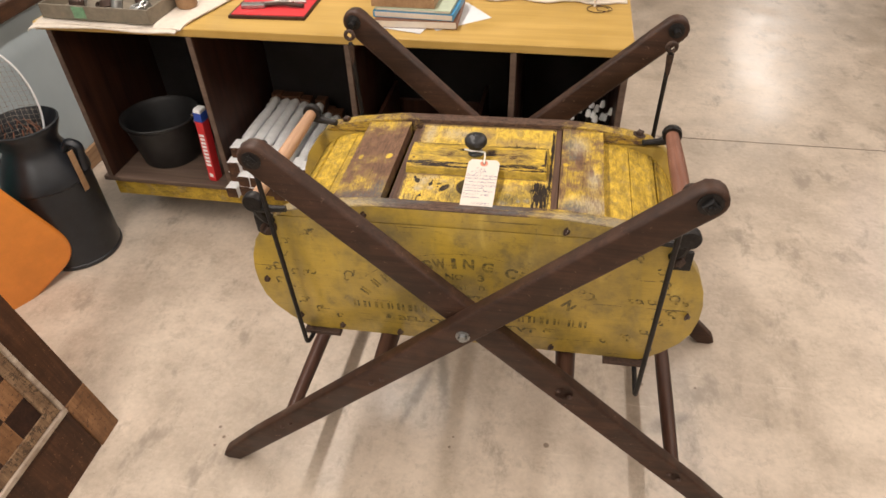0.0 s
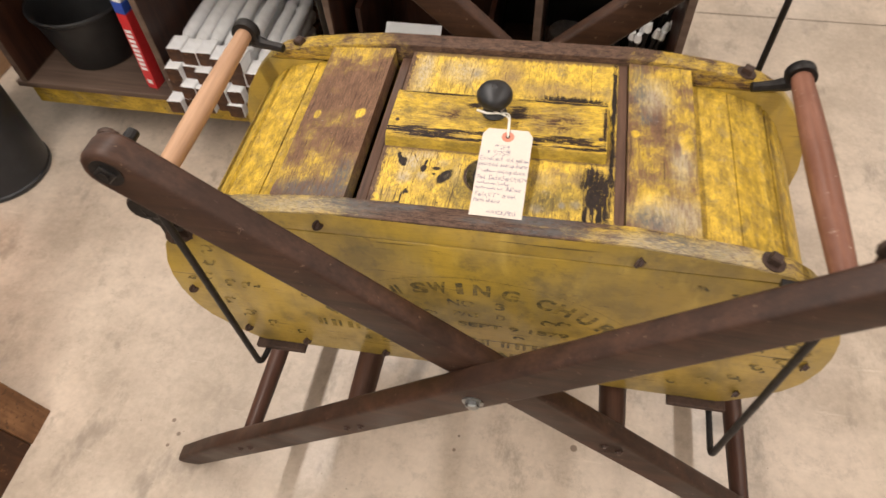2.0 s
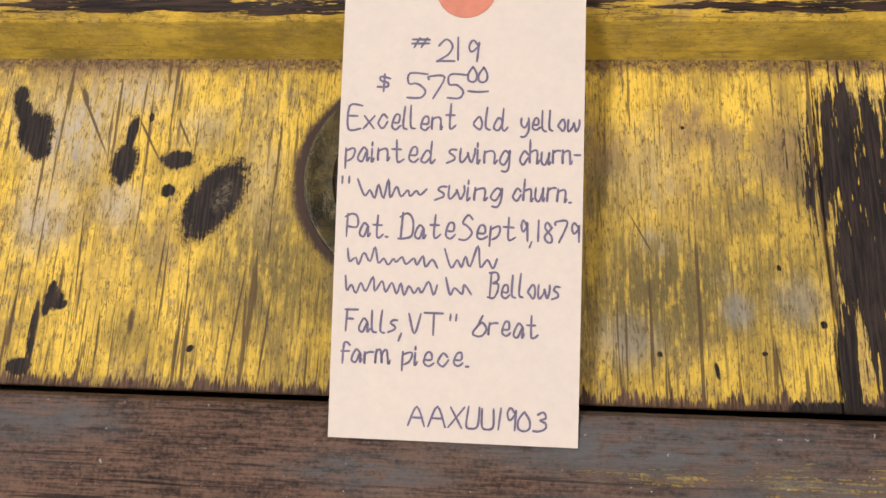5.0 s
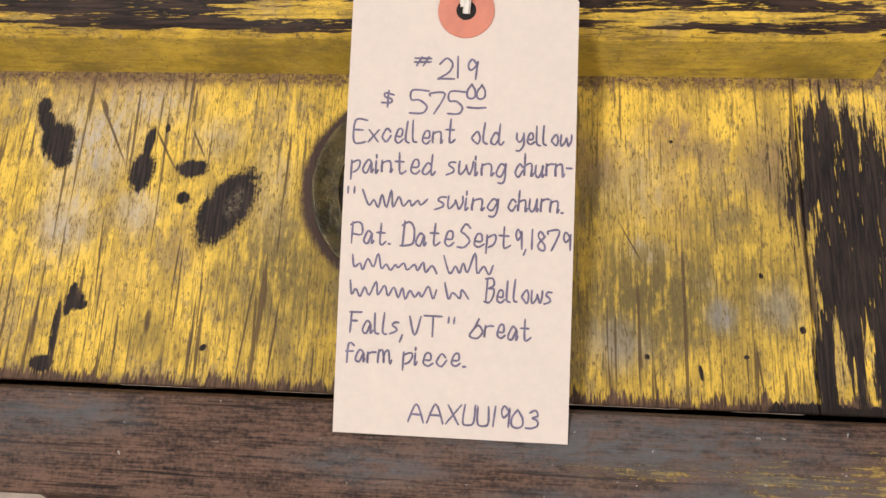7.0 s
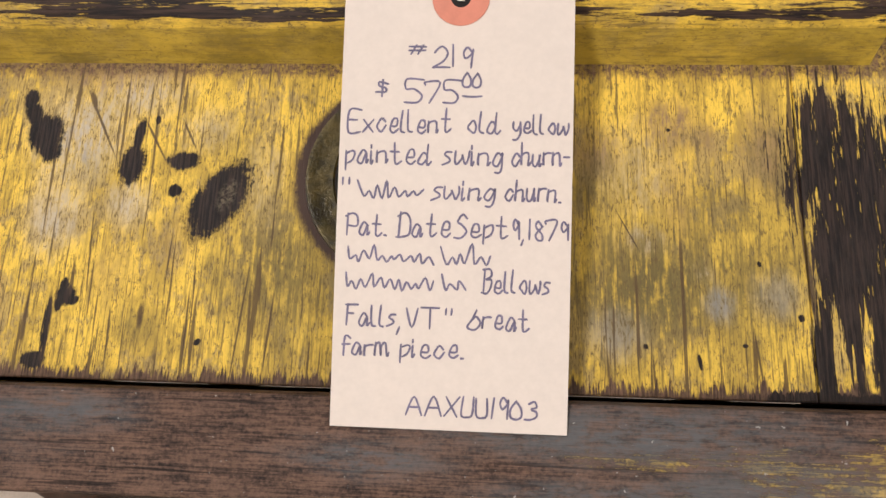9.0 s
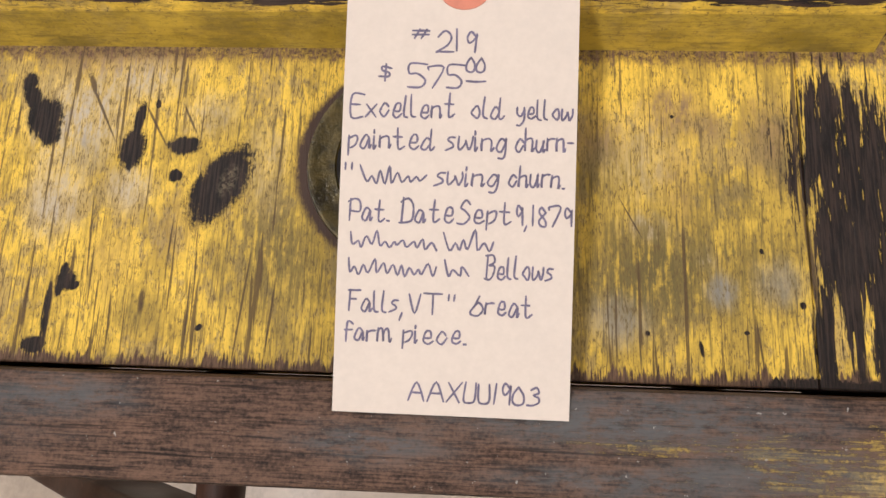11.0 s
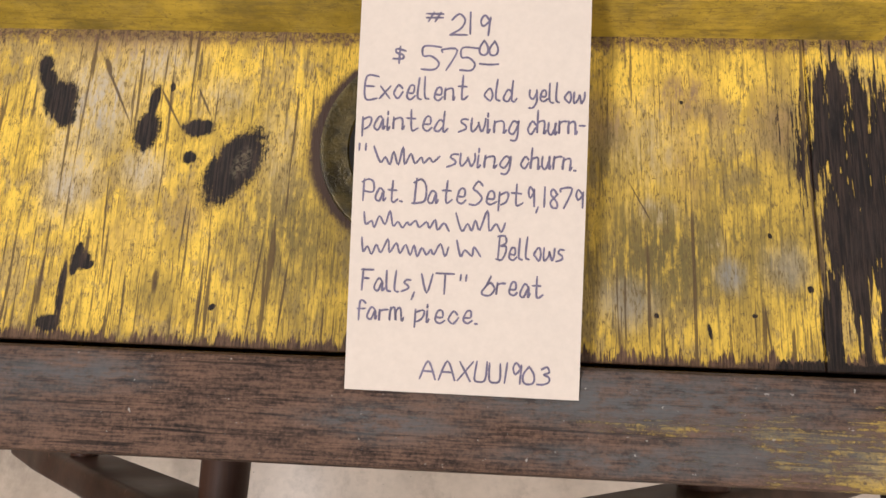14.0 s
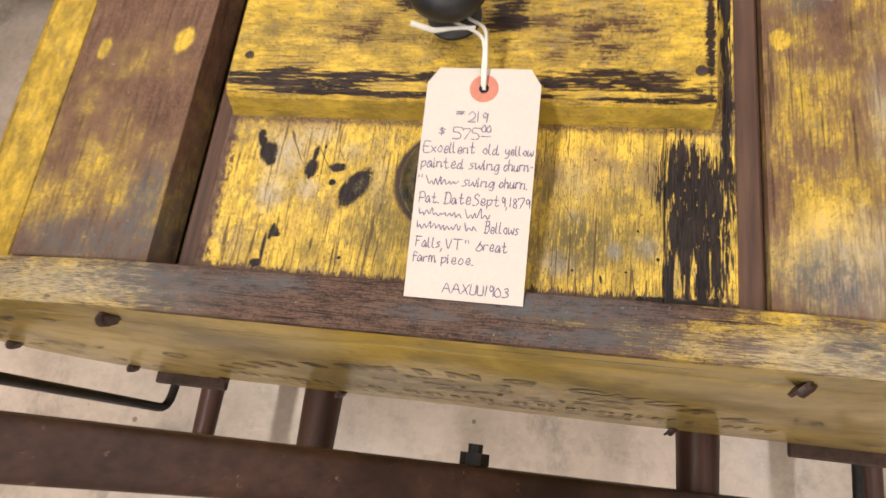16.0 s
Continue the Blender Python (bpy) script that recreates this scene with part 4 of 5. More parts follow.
for words, x, z, width, size in (("NO", -0.044, 0.018, 0.040, 0.017), ("3", 0.026, 0.019, 0.014, 0.019), ("PAT", -0.036, -0.009, 0.042, 0.013), ("D", 0.028, -0.010, 0.013, 0.016), ("SEPT 9 1879", -0.030, -0.038, 0.166, 0.013), ("&", -0.190, -0.123, 0.015, 0.014), ("BELLOWS FALLS VT", -0.160, -0.125, 0.315, 0.0155)):
    bm = fit_to(lettering(words, 1, 0.03), width, size)
    part("stencil_lettering", on_face(bm, x, z), M_STENCIL, churn, "small black stencilled words")
for count, x, width in ((7, -0.262, 0.172), (4, -0.068, 0.085), (7, 0.036, 0.168), (2, 0.222, 0.040)):
    part("stencil_lettering", on_face(fit_to(block_word(count, 0.03), width, 0.0195), x, -0.093), M_STENCIL, churn, "row of black stencilled bars")


def scroll(points):
    bm = bmesh.new()
    for x, z, r, start, turns in points:
        n = 14
        for i in range(n):
            k0, k1 = (math.radians(start + turns * (i + d) / n) for d in (0, 1))
            r0, r1 = r * (1 - 0.6 * i / n), r * (1 - 0.6 * (i + 1) / n)
            w0, w1 = 0.0007 + 0.0018 * math.sin(math.pi * i / n), 0.0007 + 0.0018 * math.sin(math.pi * (i + 1) / n)
            q = [(x + (r0 - w0) * math.cos(k0), z + (r0 - w0) * math.sin(k0)), (x + (r0 + w0) * math.cos(k0), z + (r0 + w0) * math.sin(k0)),
                 (x + (r1 + w1) * math.cos(k1), z + (r1 + w1) * math.sin(k1)), (x + (r1 - w1) * math.cos(k1), z + (r1 - w1) * math.sin(k1))]
            bm.faces.new([bm.verts.new((a, FACE, b)) for a, b in q])
    bmesh.ops.recalc_face_normals(bm, faces=bm.faces[:])
    return bm


rng = random.Random(4)
for s in (-1, 1):
    for x, z, r in ((0.344, 0.117, 0.011), (0.394, 0.088, 0.012), (0.405, 0.054, 0.012), (0.426, 0.016, 0.016), (0.387, 0.003, 0.011), (0.361, 0.001, 0.009), (0.344, 0.001, 0.005), (0.451, 0.004, 0.007), (0.430, -0.027, 0.012),
                    (0.406, -0.051, 0.012), (0.384, -0.088, 0.012), (0.348, -0.111, 0.011), (0.303, -0.128, 0.009), (0.259, 0.005, 0.017), (0.284, 0.133, 0.006), (0.330, 0.122, 0.008)):
        turn = rng.uniform(0, 360)
        part("stencil_scroll", scroll([(s * x, z, r * 0.8, turn, s * rng.uniform(230, 330)), (s * (x + 0.6 * r), z - 0.7 * r, r * 0.36, turn + 120, s * 200), (s * (x - 0.8 * r), z + 0.5 * r, r * 0.32, turn + 200, -s * 190)]), M_STENCIL, churn, "black stencilled scroll")
for x, z, r in ((0.100, -0.004, 0.009), (0.122, 0.000, 0.007), (-0.075, -0.012, 0.008), (0.060, -0.058, 0.006), (0.175, -0.117, 0.006)):
    part("stencil_scroll", scroll([(x, z, r, 20, 240), (x + 1.3 * r, z, 0.6 * r, 160, -200)]), M_STENCIL, churn, "black stencilled flourish")


def thin_line(p):
    lines = bmesh.new()
    for (a, b), (c, d) in zip(p, p[1:]):
        lines.faces.new([lines.verts.new((u, FACE, v)) for u, v in ((a, b - 0.0005), (c, d - 0.0005), (c, d + 0.0005), (a, b + 0.0005))])
    part("stencil_line", lines, M_STENCIL, churn, "thin black painted line")


thin_line([(-0.256 + 0.538 * i / 24, -0.135 - 0.004 * math.sin(math.pi * i / 24)) for i in range(25)])
thin_line([(0.330 * math.sin(radians(-43 + 3.6 * i)), CZ + 0.330 * math.cos(radians(-43 + 3.6 * i))) for i in range(25)])

# ---- the lid ----
LID = pose(0, 0, 0.8515, 0, -1.2, 0)
lid = thing("wooden_cover", LID, "worn yellow wooden churn cover with dark stains and a knob", "cover")
for x0, x1 in ((-0.1655, 0.10985), (0.11015, 0.1480)):
    part("board", box(x0, x1, -0.1845, 0.1300, -0.022, 0.0, 0.0006), M_LID, lid)
bat = bmesh.new()
sec = [(-0.0790, 0.0), (-0.0770, 0.004), (-0.0735, 0.0125), (-0.0690, 0.0170), (-0.060, 0.0180), (0.012, 0.0180), (0.018, 0.0165), (0.023, 0.0)]
rows_ = []
for x, d in ((-0.1645, 0.006), (-0.1630, 0.0), (0.1345, 0.0), (0.136, 0.006)):
    rows_.append([bat.verts.new((x, y, max(0.0, z - d) if z > 0 else 0.0)) for y, z in sec])
for a, b in zip(rows_, rows_[1:]):
    for i in range(len(sec) - 1):
        bat.faces.new((a[i], b[i], b[i + 1], a[i + 1]))
bat.faces.new(rows_[0])
bat.faces.new(rows_[-1][::-1])
bmesh.ops.recalc_face_normals(bat, faces=bat.faces[:])
batten = part("batten", bat, M_BATTEN, lid, "raised batten with rubbed dark edges", smooth=True)
batten.data.materials.append(M_BATTEN_SIDE)
for f in batten.data.polygons:
    if abs(f.normal.z) < 0.6:
        f.material_index = 1
part("nail", lathe([(0, 0), (0.0035, 0), (0.0035, 0.0008), (0, 0.0012)], 10), M_RUST, batten, "", pose(0.126, -0.052, 0.0178))
part("nail", lathe([(0, 0), (0.003, 0), (0.003, 0.0008), (0, 0.0012)], 10), M_RUST, batten, "", pose(-0.152, -0.045, 0.0178))
knob = [(0, 0.017), (0.017, 0.017), (0.017, 0.020), (0.0125, 0.024), (0.0105, 0.030), (0.013, 0.034), (0.020, 0.038), (0.0242, 0.045), (0.0245, 0.051), (0.021, 0.058), (0.012, 0.0625), (0.004, 0.0632), (0.003, 0.0622), (0, 0.062)]
part("knob", lathe(knob, 40), M_KNOB, batten, "round black wooden knob", pose(-0.020, -0.016, 0), smooth=True)
part("brass_ring", lathe([(0.0232, -0.006), (0.0232, 0.0002), (0.0238, 0.0008), (0.0300, 0.0010), (0.0312, 0.0016), (0.0324, 0.0015), (0.0328, 0.0002), (0.0328, -0.0005)], 72), M_BRASS, lid, "tarnished brass ring round a dark hole", pose(-0.0112, -0.1190, 0.0004), smooth=True)
part("vent_hole", lathe([(0, 0.0005), (0.0233, 0.0005), (0.0233, 0.0002), (0, 0.0002)], 40), M_DARK_SHADE, lid, "dark open vent hole", pose(-0.0112, -0.1190, 0.0002))

# ---- the price tag ----
foot, head = Vector((0.0040, -0.1950, 0.8617)), Vector((0.0044, -0.0620, 0.8830))
v_ = (head - foot).normalized()
u_ = (Vector((1, 0, 0.020)) - Vector((1, 0, 0.020)).dot(v_) * v_).normalized()
n_ = u_.cross(v_)
TAG = Matrix.Translation(foot) @ Matrix((u_, v_, n_)).transposed().to_4x4()
tag = thing("price_tag", TAG, "cream manila price tag with handwriting, tied to the lid's knob", "tag")
HWID, LEN = 0.0328, 0.1345


def bend(y):
    return 0.0012 * math.sin(math.pi * y / LEN)


card = bmesh.new()
levels = [i / 14 * LEN for i in range(15)]
grid = []
for y in levels:
    cut_ = max(0.0, y - (LEN - 0.0085)) * 0.75
    grid.append([card.verts.new((x, y, bend(y))) for x in (-HWID + cut_, 0.0, HWID - cut_)])
for a, b in zip(grid, grid[1:]):
    for i in range(2):
        card.faces.new((a[i], a[i + 1], b[i + 1], b[i]))
res = bmesh.ops.extrude_face_region(card, geom=card.faces[:])
bmesh.ops.translate(card, verts=[g for g in res["geom"] if isinstance(g, bmesh.types.BMVert)], vec=(0, 0, 0.0006))
bmesh.ops.recalc_face_normals(card, faces=card.faces[:])
part("card", card, M_TAG, tag)
HOLE = LEN - 0.0125
part("reinforcement", lathe([(0.0029, 0.0007), (0.0082, 0.0007), (0.0082, 0.0010), (0.0029, 0.0010), (0.0029, 0.0007)], 32), M_RING, tag, "round red paper reinforcement", pose(0.0005, HOLE, bend(HOLE)))
part("eyelet_hole", lathe([(0, 0.0007), (0.0030, 0.0007), (0.0030, 0.0009), (0, 0.0009)], 18), M_DARK_SHADE, tag, "dark punched hole", pose(0.0005, HOLE, bend(HOLE)))
pen = random.Random(11)


PEN = 0.00062
GLYPHS = {}


def glyph(ch, strokes):
    """One letter as pen strokes, each a row of two-figure places: across, and up from the lowest tail (2 is the line, 9 the top of a capital)."""
    GLYPHS[ch] = [[Vector((float(p[0]), float(p[1]) - 2)) for p in stroke.split()] for stroke in strokes.split("/")]


glyph('E', "69 09 02 62/06 46")
glyph('x', "06 52/56 02")
glyph('c', "55 36 14 13 32 54")
glyph('e', "14 44 46 26 13 32 53")
glyph('l', "09 03 22")
glyph('n', "06 02 05 36 45 42 53")
glyph('t', "29 23 32 53/06 46")
glyph('o', "36 14 23 42 54 46 36")
glyph('d', "45 26 03 22 44/49 43 52 63")
glyph('y', "06 04 23 45/46 42 20 00")
glyph('a', "45 26 03 22 45 42 53")
glyph('w', "06 03 12 34 35 43 52 64 66")
glyph('p', "06 00/05 36 45 33 12")
glyph('i', "06 02 13/08 07")
glyph('s', "46 26 15 34 33 02")
glyph('g', "45 26 03 22 45 46 42 30 10")
glyph('h', "09 02 05 36 45 42 53")
glyph('u', "06 03 22 45 46 42 53")
glyph('r', "06 02 05 26 46")
glyph('C', "58 39 06 03 22 53")
glyph('P', "19 12/08 39 68 65 15")
glyph('D', "19 12 13/08 39 67 63 32 02")
glyph('S', "58 39 17 36 54 32 02")
glyph('B', "19 12/09 49 57 26 56 54 32 02")
glyph('F', "09 69/19 12/16 46")
glyph('G', "48 25 03 12 42 64 46 25")
glyph('V', "09 22 49")
glyph('T', "09 69/39 32")
glyph('f', "48 29 18 12/06 46")
glyph('m', "06 02 05 26 32 35 56 62 73")
glyph('A', "02 39 62/15 55")
glyph('X', "09 52/59 02")
glyph('U', "09 03 22 43 49")
glyph('0', "29 06 03 22 43 46 29")
glyph('1', "09 02")
glyph('2', "07 29 47 34 02 12 52")
glyph('3', "18 39 47 26 45 43 22 02")
glyph('5', "59 19 16 36 54 42 12")
glyph('7', "08 09 59 22")
glyph('8', "47 29 17 44 42 22 14 47")
glyph('9', "47 29 17 25 47 48 42")
glyph('$', "47 18 16 35 33 03/29 21")
glyph('#', "13 38/43 68/05 75/07 77")
glyph(',', "12 00")
glyph('.', "02 12")
glyph('-', "05 35")
glyph('"', "09 07/29 27")


def flowing(pts, n=4):
    """A smooth line through the points."""
    out = []
    for i in range(len(pts) - 1):
        p0, p1, p2, p3 = pts[max(0, i - 1)], pts[i], pts[i + 1], pts[min(len(pts) - 1, i + 2)]
        for k in range(n):
            t = k / n
            out.append(0.5 * (2 * p1 + (p2 - p0) * t + (2 * p0 - 5 * p1 + 4 * p2 - p3) * t * t + (3 * p1 - p0 - 3 * p2 + p3) * t ** 3))
    return out + [pts[-1]]


def ink_stroke(bm, pts, lift):
    """A pen line of nearly even width on the card."""
    pts = flowing(pts)
    rows = []
    for i, p in enumerate(pts):
        d = (pts[min(i + 1, len(pts) - 1)] - pts[max(i - 1, 0)])
        d = d.normalized() if d.length > 1e-9 else Vector((1, 0))
        end = (i == len(pts) - 1) - (i == 0)
        p, n = p + d * end * PEN * 0.4, Vector((-d.y, d.x)) * PEN * pen.uniform(0.42, 0.55) * (0.75 if end else 1)
        rows.append([bm.verts.new((q.x, q.y, bend(q.y) + 0.00066 + lift)) for q in (p - n, p + n)])
    for (a, b), (c, d) in zip(rows, rows[1:]):
        bm.faces.new((a, c, d, b))


def write(bm, x0, x1, y, words, height):
    """A handwritten word between x0 and x1; "_" is a plain wavy bar in place of a name."""
    strokes, x = [], 0.0
    if words == "_":
        n = int((x1 - x0) / 0.00125)
        strokes = [[Vector((i + pen.uniform(-0.4, 0.4), (pen.uniform(2.2, 4.4) if i % 2 == 0 else pen.uniform(-0.3, 1.3)) + (2.5 if i in (0, 6) else 0))) for i in range(n + 1)]]
        x = n
    else:
        for ch in words:
            tilt, grow, drop = pen.uniform(-0.03, 0.13), pen.uniform(0.92, 1.08), pen.uniform(-0.25, 0.25)
            for st in GLYPHS[ch]:
                strokes.append([Vector((x + p.x * (1 + pen.uniform(-0.05, 0.05)) + tilt * p.y, p.y * grow + drop + pen.uniform(-0.12, 0.12))) for p in st])
            x += max(p.x for st in GLYPHS[ch] for p in st) + (1.3 if ch not in "l1iU" else 1.8)
        x -= 1.3
    kx, ky = (x1 - x0) / max(0.5, x), height / 7.6
    for i, st in enumerate(strokes):
        ink_stroke(bm, [Vector((x0 + p.x * kx, y + p.y * ky)) for p in st], 0.00002 * (i % 4))


def line(y, *words):
    """The words of one line, each a part of the tag."""
    for x0, x1, text, h in words:
        bm = bmesh.new()
        write(bm, x0, x1, y, text, h)
        bm.normal_update()
        for f in bm.faces:
            if f.normal.z < 0:
                f.normal_flip()
        part("writing", bm, M_INK, tag, "handwriting in dark pen")


line(0.1048, (-0.0139, -0.0094, "#", 0.0040))
line(0.1018, (-0.0069, 0.0040, "219", 0.0068))
line(0.0938, (-0.0229, -0.0193, "$", 0.0042))
line(0.0915, (-0.0159, -0.0100, "5", 0.0072), (-0.0092, -0.0052, "7", 0.0066), (-0.0048, 0.0005, "5", 0.0070))
line(0.0958, (0.0017, 0.0065, "00", 0.0045))
line(0.0828, (-0.0304, -0.0013, "Excellent", 0.0070), (0.0029, 0.0124, "old", 0.0066), (0.0162, 0.0313, "yellow", 0.0062))
line(0.0738, (-0.0308, -0.0067, "painted", 0.0068), (-0.0034, 0.0133, "swing", 0.0068), (0.0156, 0.0318, "churn-", 0.0066))
line(0.0638, (-0.0315, -0.0297, '"', 0.0062), (-0.0269, -0.0086, "_", 0.0070), (-0.0063, 0.0112, "swing", 0.0066), (0.0140, 0.0297, "churn.", 0.0064))
line(0.0533, (-0.0303, -0.0186, "Pat.", 0.0068), (-0.0157, -0.0007, "Date", 0.0070), (0.0005, 0.0153, "Sept", 0.0068), (0.0164, 0.0196, "9,", 0.0056), (0.0213, 0.0318, "1879", 0.0058))
line(0.0458, (-0.0297, -0.0054, "_", 0.0062), (-0.0028, 0.0106, "_", 0.0066))
line(0.0383, (-0.0299, -0.0049, "_", 0.0062), (-0.0030, 0.0040, "_", 0.0062), (0.0085, 0.0272, "Bellows", 0.0066))
line(0.0281, (-0.0296, -0.0141, "Falls,", 0.0066), (-0.0122, -0.0031, "VT", 0.0062), (-0.0015, 0.0001, '"', 0.0058), (0.0048, 0.0218, "Great", 0.0066))
line(0.0198, (-0.0301, -0.0169, "farm", 0.0064), (-0.0136, 0.0039, "piece.", 0.0062))
line(0.0039, (-0.0116, 0.0241, "AAXUU1903", 0.0058))
underline = bmesh.new()
ink_stroke(underline, [Vector((0.0018, 0.0934)), Vector((0.0045, 0.0932)), Vector((0.0071, 0.0934))], 0)
part("writing", underline, M_INK, tag, "short underline in dark pen")
# string through the hole and round the knob's neck
inv = TAG.inverted()
kx, ky, kz = -0.020, -0.016, 0.8515 + 0.030
loop = [TAG @ Vector((0.0005, HOLE - 0.001, bend(HOLE) + 0.001)), TAG @ Vector((0.0008, HOLE + 0.006, 0.0035)), Vector((0.004, -0.050, 0.889)), Vector((0.001, -0.036, 0.886))]
for i in range(15):
    k = radians(-40 + 280 * i / 14)
    loop.append(Vector((kx + 0.0125 * math.cos(k), ky + 0.0125 * math.sin(k), kz + 0.002 * math.sin(2 * k))))
loop += [Vector((-0.010, -0.035, 0.885)), Vector((0.002, -0.047, 0.889)), TAG @ Vector((-0.0008, HOLE + 0.007, 0.003)), TAG @ Vector((0.0, HOLE, bend(HOLE) + 0.001))]
smooth_loop = []
for i in range(len(loop) - 1):
    p0, p1, p2, p3 = loop[max(0, i - 1)], loop[i], loop[i + 1], loop[min(len(loop) - 1, i + 2)]
    for k in range(4):
        t = k / 4
        smooth_loop.append(0.5 * (2 * p1 + (p2 - p0) * t + (2 * p0 - 5 * p1 + 4 * p2 - p3) * t * t + (3 * p1 - p0 - 3 * p2 + p3) * t ** 3))
bm = rod([inv @ p for p in smooth_loop], 0.0011, 6)
rod([inv @ Vector(p) for p in ((-0.004, -0.036, 0.886), (-0.016, -0.0385, 0.888), (-0.028, -0.0405, 0.8885), (-0.042, -0.036, 0.889))], lambda t: 0.0011 + 0.0007 * (t > 0.6), 6, bm)
part("string", bm, M_STRING, tag, "knotted white cotton string", smooth=True)

M_LEATHER = plain("brown_leather", (0.20, 0.09, 0.05), 0.5, 0, 0.25, 60, 0.15)

# ---- the long bench ----
bench = thing("display_bench", pose(0, 0, 0), "long open-fronted shop bench, brown wood with a yellow top", "bench")
BX = [-1.565, -1.060, -0.528, -0.008, 0.345]
BY, BB = 0.648, 1.150
part("top", box(-1.60, 0.352, 0.640, 1.155, 0.806, 0.834, 0.004), M_BENCHTOP, bench, "yellow stained wooden top")
part("shelf", box(-1.590, 0.352, 0.645, 1.148, 0.195, 0.215, 0.003), M_SHELF, bench, "worn brown lower shelf")
part("kick_board", box(-1.560, 0.345, 0.660, 0.680, 0.125, 0.1945, 0.002), M_KICK, bench, "yellow painted kick board")
# Back boards near-black to paint in the shade inside the bench.
part("back", box(-1.565, 0.345, 1.138, 1.150, 0.2155, 0.8055), M_DARK_SHADE, bench, "back boards, near-black for the shade inside the bench")
for i, x in enumerate(BX):
    a = x if i < 4 else x - 0.020
    part("upright", box(a, a + 0.020, BY, 1.1375, 0.2155, 0.8055, 0.002), M_BENCH, bench, "dark brown upright board")
    part("edge_strip", box(a + 0.001, a + 0.019, BY - 0.004, BY - 0.0003, 0.2165, 0.8045, 0.0012), M_SHELF, bench, "worn grey-brown front edge")
# Feet and base near-black, painting in the shadow gap under the kick board.
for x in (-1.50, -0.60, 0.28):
    part("foot", box(x, x + 0.06, 0.86, 1.12, 0.0, 0.1945, 0.003), M_DARK_SHADE, bench, "block foot, near-black for the shade under the bench")
part("base", box(-1.545, 0.33, 0.84, 0.855, 0.001, 0.1945), M_DARK_SHADE, bench, "recessed base board, near-black for the shadow gap under the bench")

# things in the bench
bucket = thing("bucket", pose(-1.385, 0.830, 0.2152), "black metal bucket standing on the bench's lower shelf", "bucket")
K = 0.90
part("body", lathe([(K * r, K * z) for r, z in ((0, 0), (0.118, 0), (0.124, 0.006), (0.158, 0.196), (0.166, 0.200), (0.168, 0.208), (0.162, 0.212), (0.155, 0.206), (0.148, 0.19), (0.115, 0.012), (0, 0.010))], 44), M_BUCKET, bucket, "", smooth=True)
part("handle", rod([(K * 0.170 * math.cos(k), K * -0.16 * math.sin(k), K * (0.200 + 0.010 * math.cos(2 * k))) for k in [math.pi * i / 16 for i in range(17)]], 0.003, 8), M_IRON, bucket, "thin wire bail", smooth=True)
part("lug", box(K * 0.150, K * 0.176, -0.010, 0.010, K * 0.180, K * 0.218, 0.003), M_STEEL, bucket, "bright metal lug")

carton = thing("carton", pose(-1.133, 0.690, 0.2160, 0, 3.2, -8), "tall red carton with blue and white top, on the bench shelf", "carton")
part("body", box(-0.016, 0.016, -0.020, 0.020, 0, 0.258, 0.002), M_RED, carton)
part("band", box(-0.0162, 0.0162, -0.0202, 0.0202, 0.2582, 0.292, 0.002), M_BLUE, carton, "blue printed band")
part("cap", box(-0.015, 0.015, -0.019, 0.019, 0.2922, 0.308, 0.004), M_WHITE, carton, "white top")
for i in range(9):
    part("print", box(-0.010, 0.010, -0.0212, -0.0203, 0.07 + 0.016 * i, 0.07 + 0.016 * i + 0.010), M_WHITE, carton, "white printed bar")
part("print", box(-0.008, 0.008, -0.0212, -0.0203, 0.02, 0.035), M_WHITE, carton, "white printed bar")

# turned balusters stacked in the second bay
shaft = [(0.0, 0.06), (0.015, 0.06), (0.019, 0.068), (0.014, 0.078), (0.0185, 0.095), (0.0205, 0.16), (0.0190, 0.26), (0.016, 0.33), (0.021, 0.345), (0.015, 0.36), (0.022, 0.385), (0.015, 0.41), (0.0, 0.41)]
first = None
for row in range(4):
    for col in range(7 if row < 3 else 5):
        x = -1.012 + 0.0465 * col + 0.008 * row + rng.uniform(-0.002, 0.002)
        z = 0.2155 + 0.0225 + 0.0455 * row
        m = pose(x, 0.585 + rng.uniform(-0.012, 0.02) + 0.012 * row, z, 0, rng.uniform(-3, 3), rng.uniform(-1.5, 1.5))
        if first is None:
            first = thing("baluster", m, "turned wooden baluster, worn white paint with bare square end", "baluster", "stacked balusters")
            block = box(-0.0220, 0.0220, 0.0, 0.062, -0.0220, 0.0220, 0.0025)
            ob = part("end_block", block, M_WHITE, first, "square end, bare wood on the cut face")
            ob.data.materials.append(M_OLDWOOD)
            for f in ob.data.polygons:
                if f.normal.y < -0.9:
                    f.material_index = 1
            sh = lathe(shaft, 16)
            sh.transform(pose(0, 0, 0, -90, 0, 0))
            part("shaft", sh, M_WHITE, first, "white painted turned shaft", smooth=True)
            tail = box(-0.022, 0.022, 0.4105, 0.455, -0.022, 0.022, 0.003)
            part("tail_block", tail, M_OLDWOOD, first, "dark square end")
        else:
            copy_thing(first, m)

crate = thing("wooden_crate", pose(-0.29, 0.86, 0.2155), "dark brown wooden crate standing inside the bench", "crate")
part("side", box(-0.18, 0.18, -0.16, -0.145, 0, 0.20, 0.002), M_BENCH, crate)
part("side", box(-0.18, 0.18, 0.145, 0.16, 0, 0.22, 0.002), M_BENCH, crate)
part("end", box(-0.18, -0.166, -0.1445, 0.1445, 0, 0.30, 0.002), M_BENCH, crate)
part("end", box(0.166, 0.18, -0.1445, 0.1445, 0, 0.30, 0.002), M_BENCH, crate)
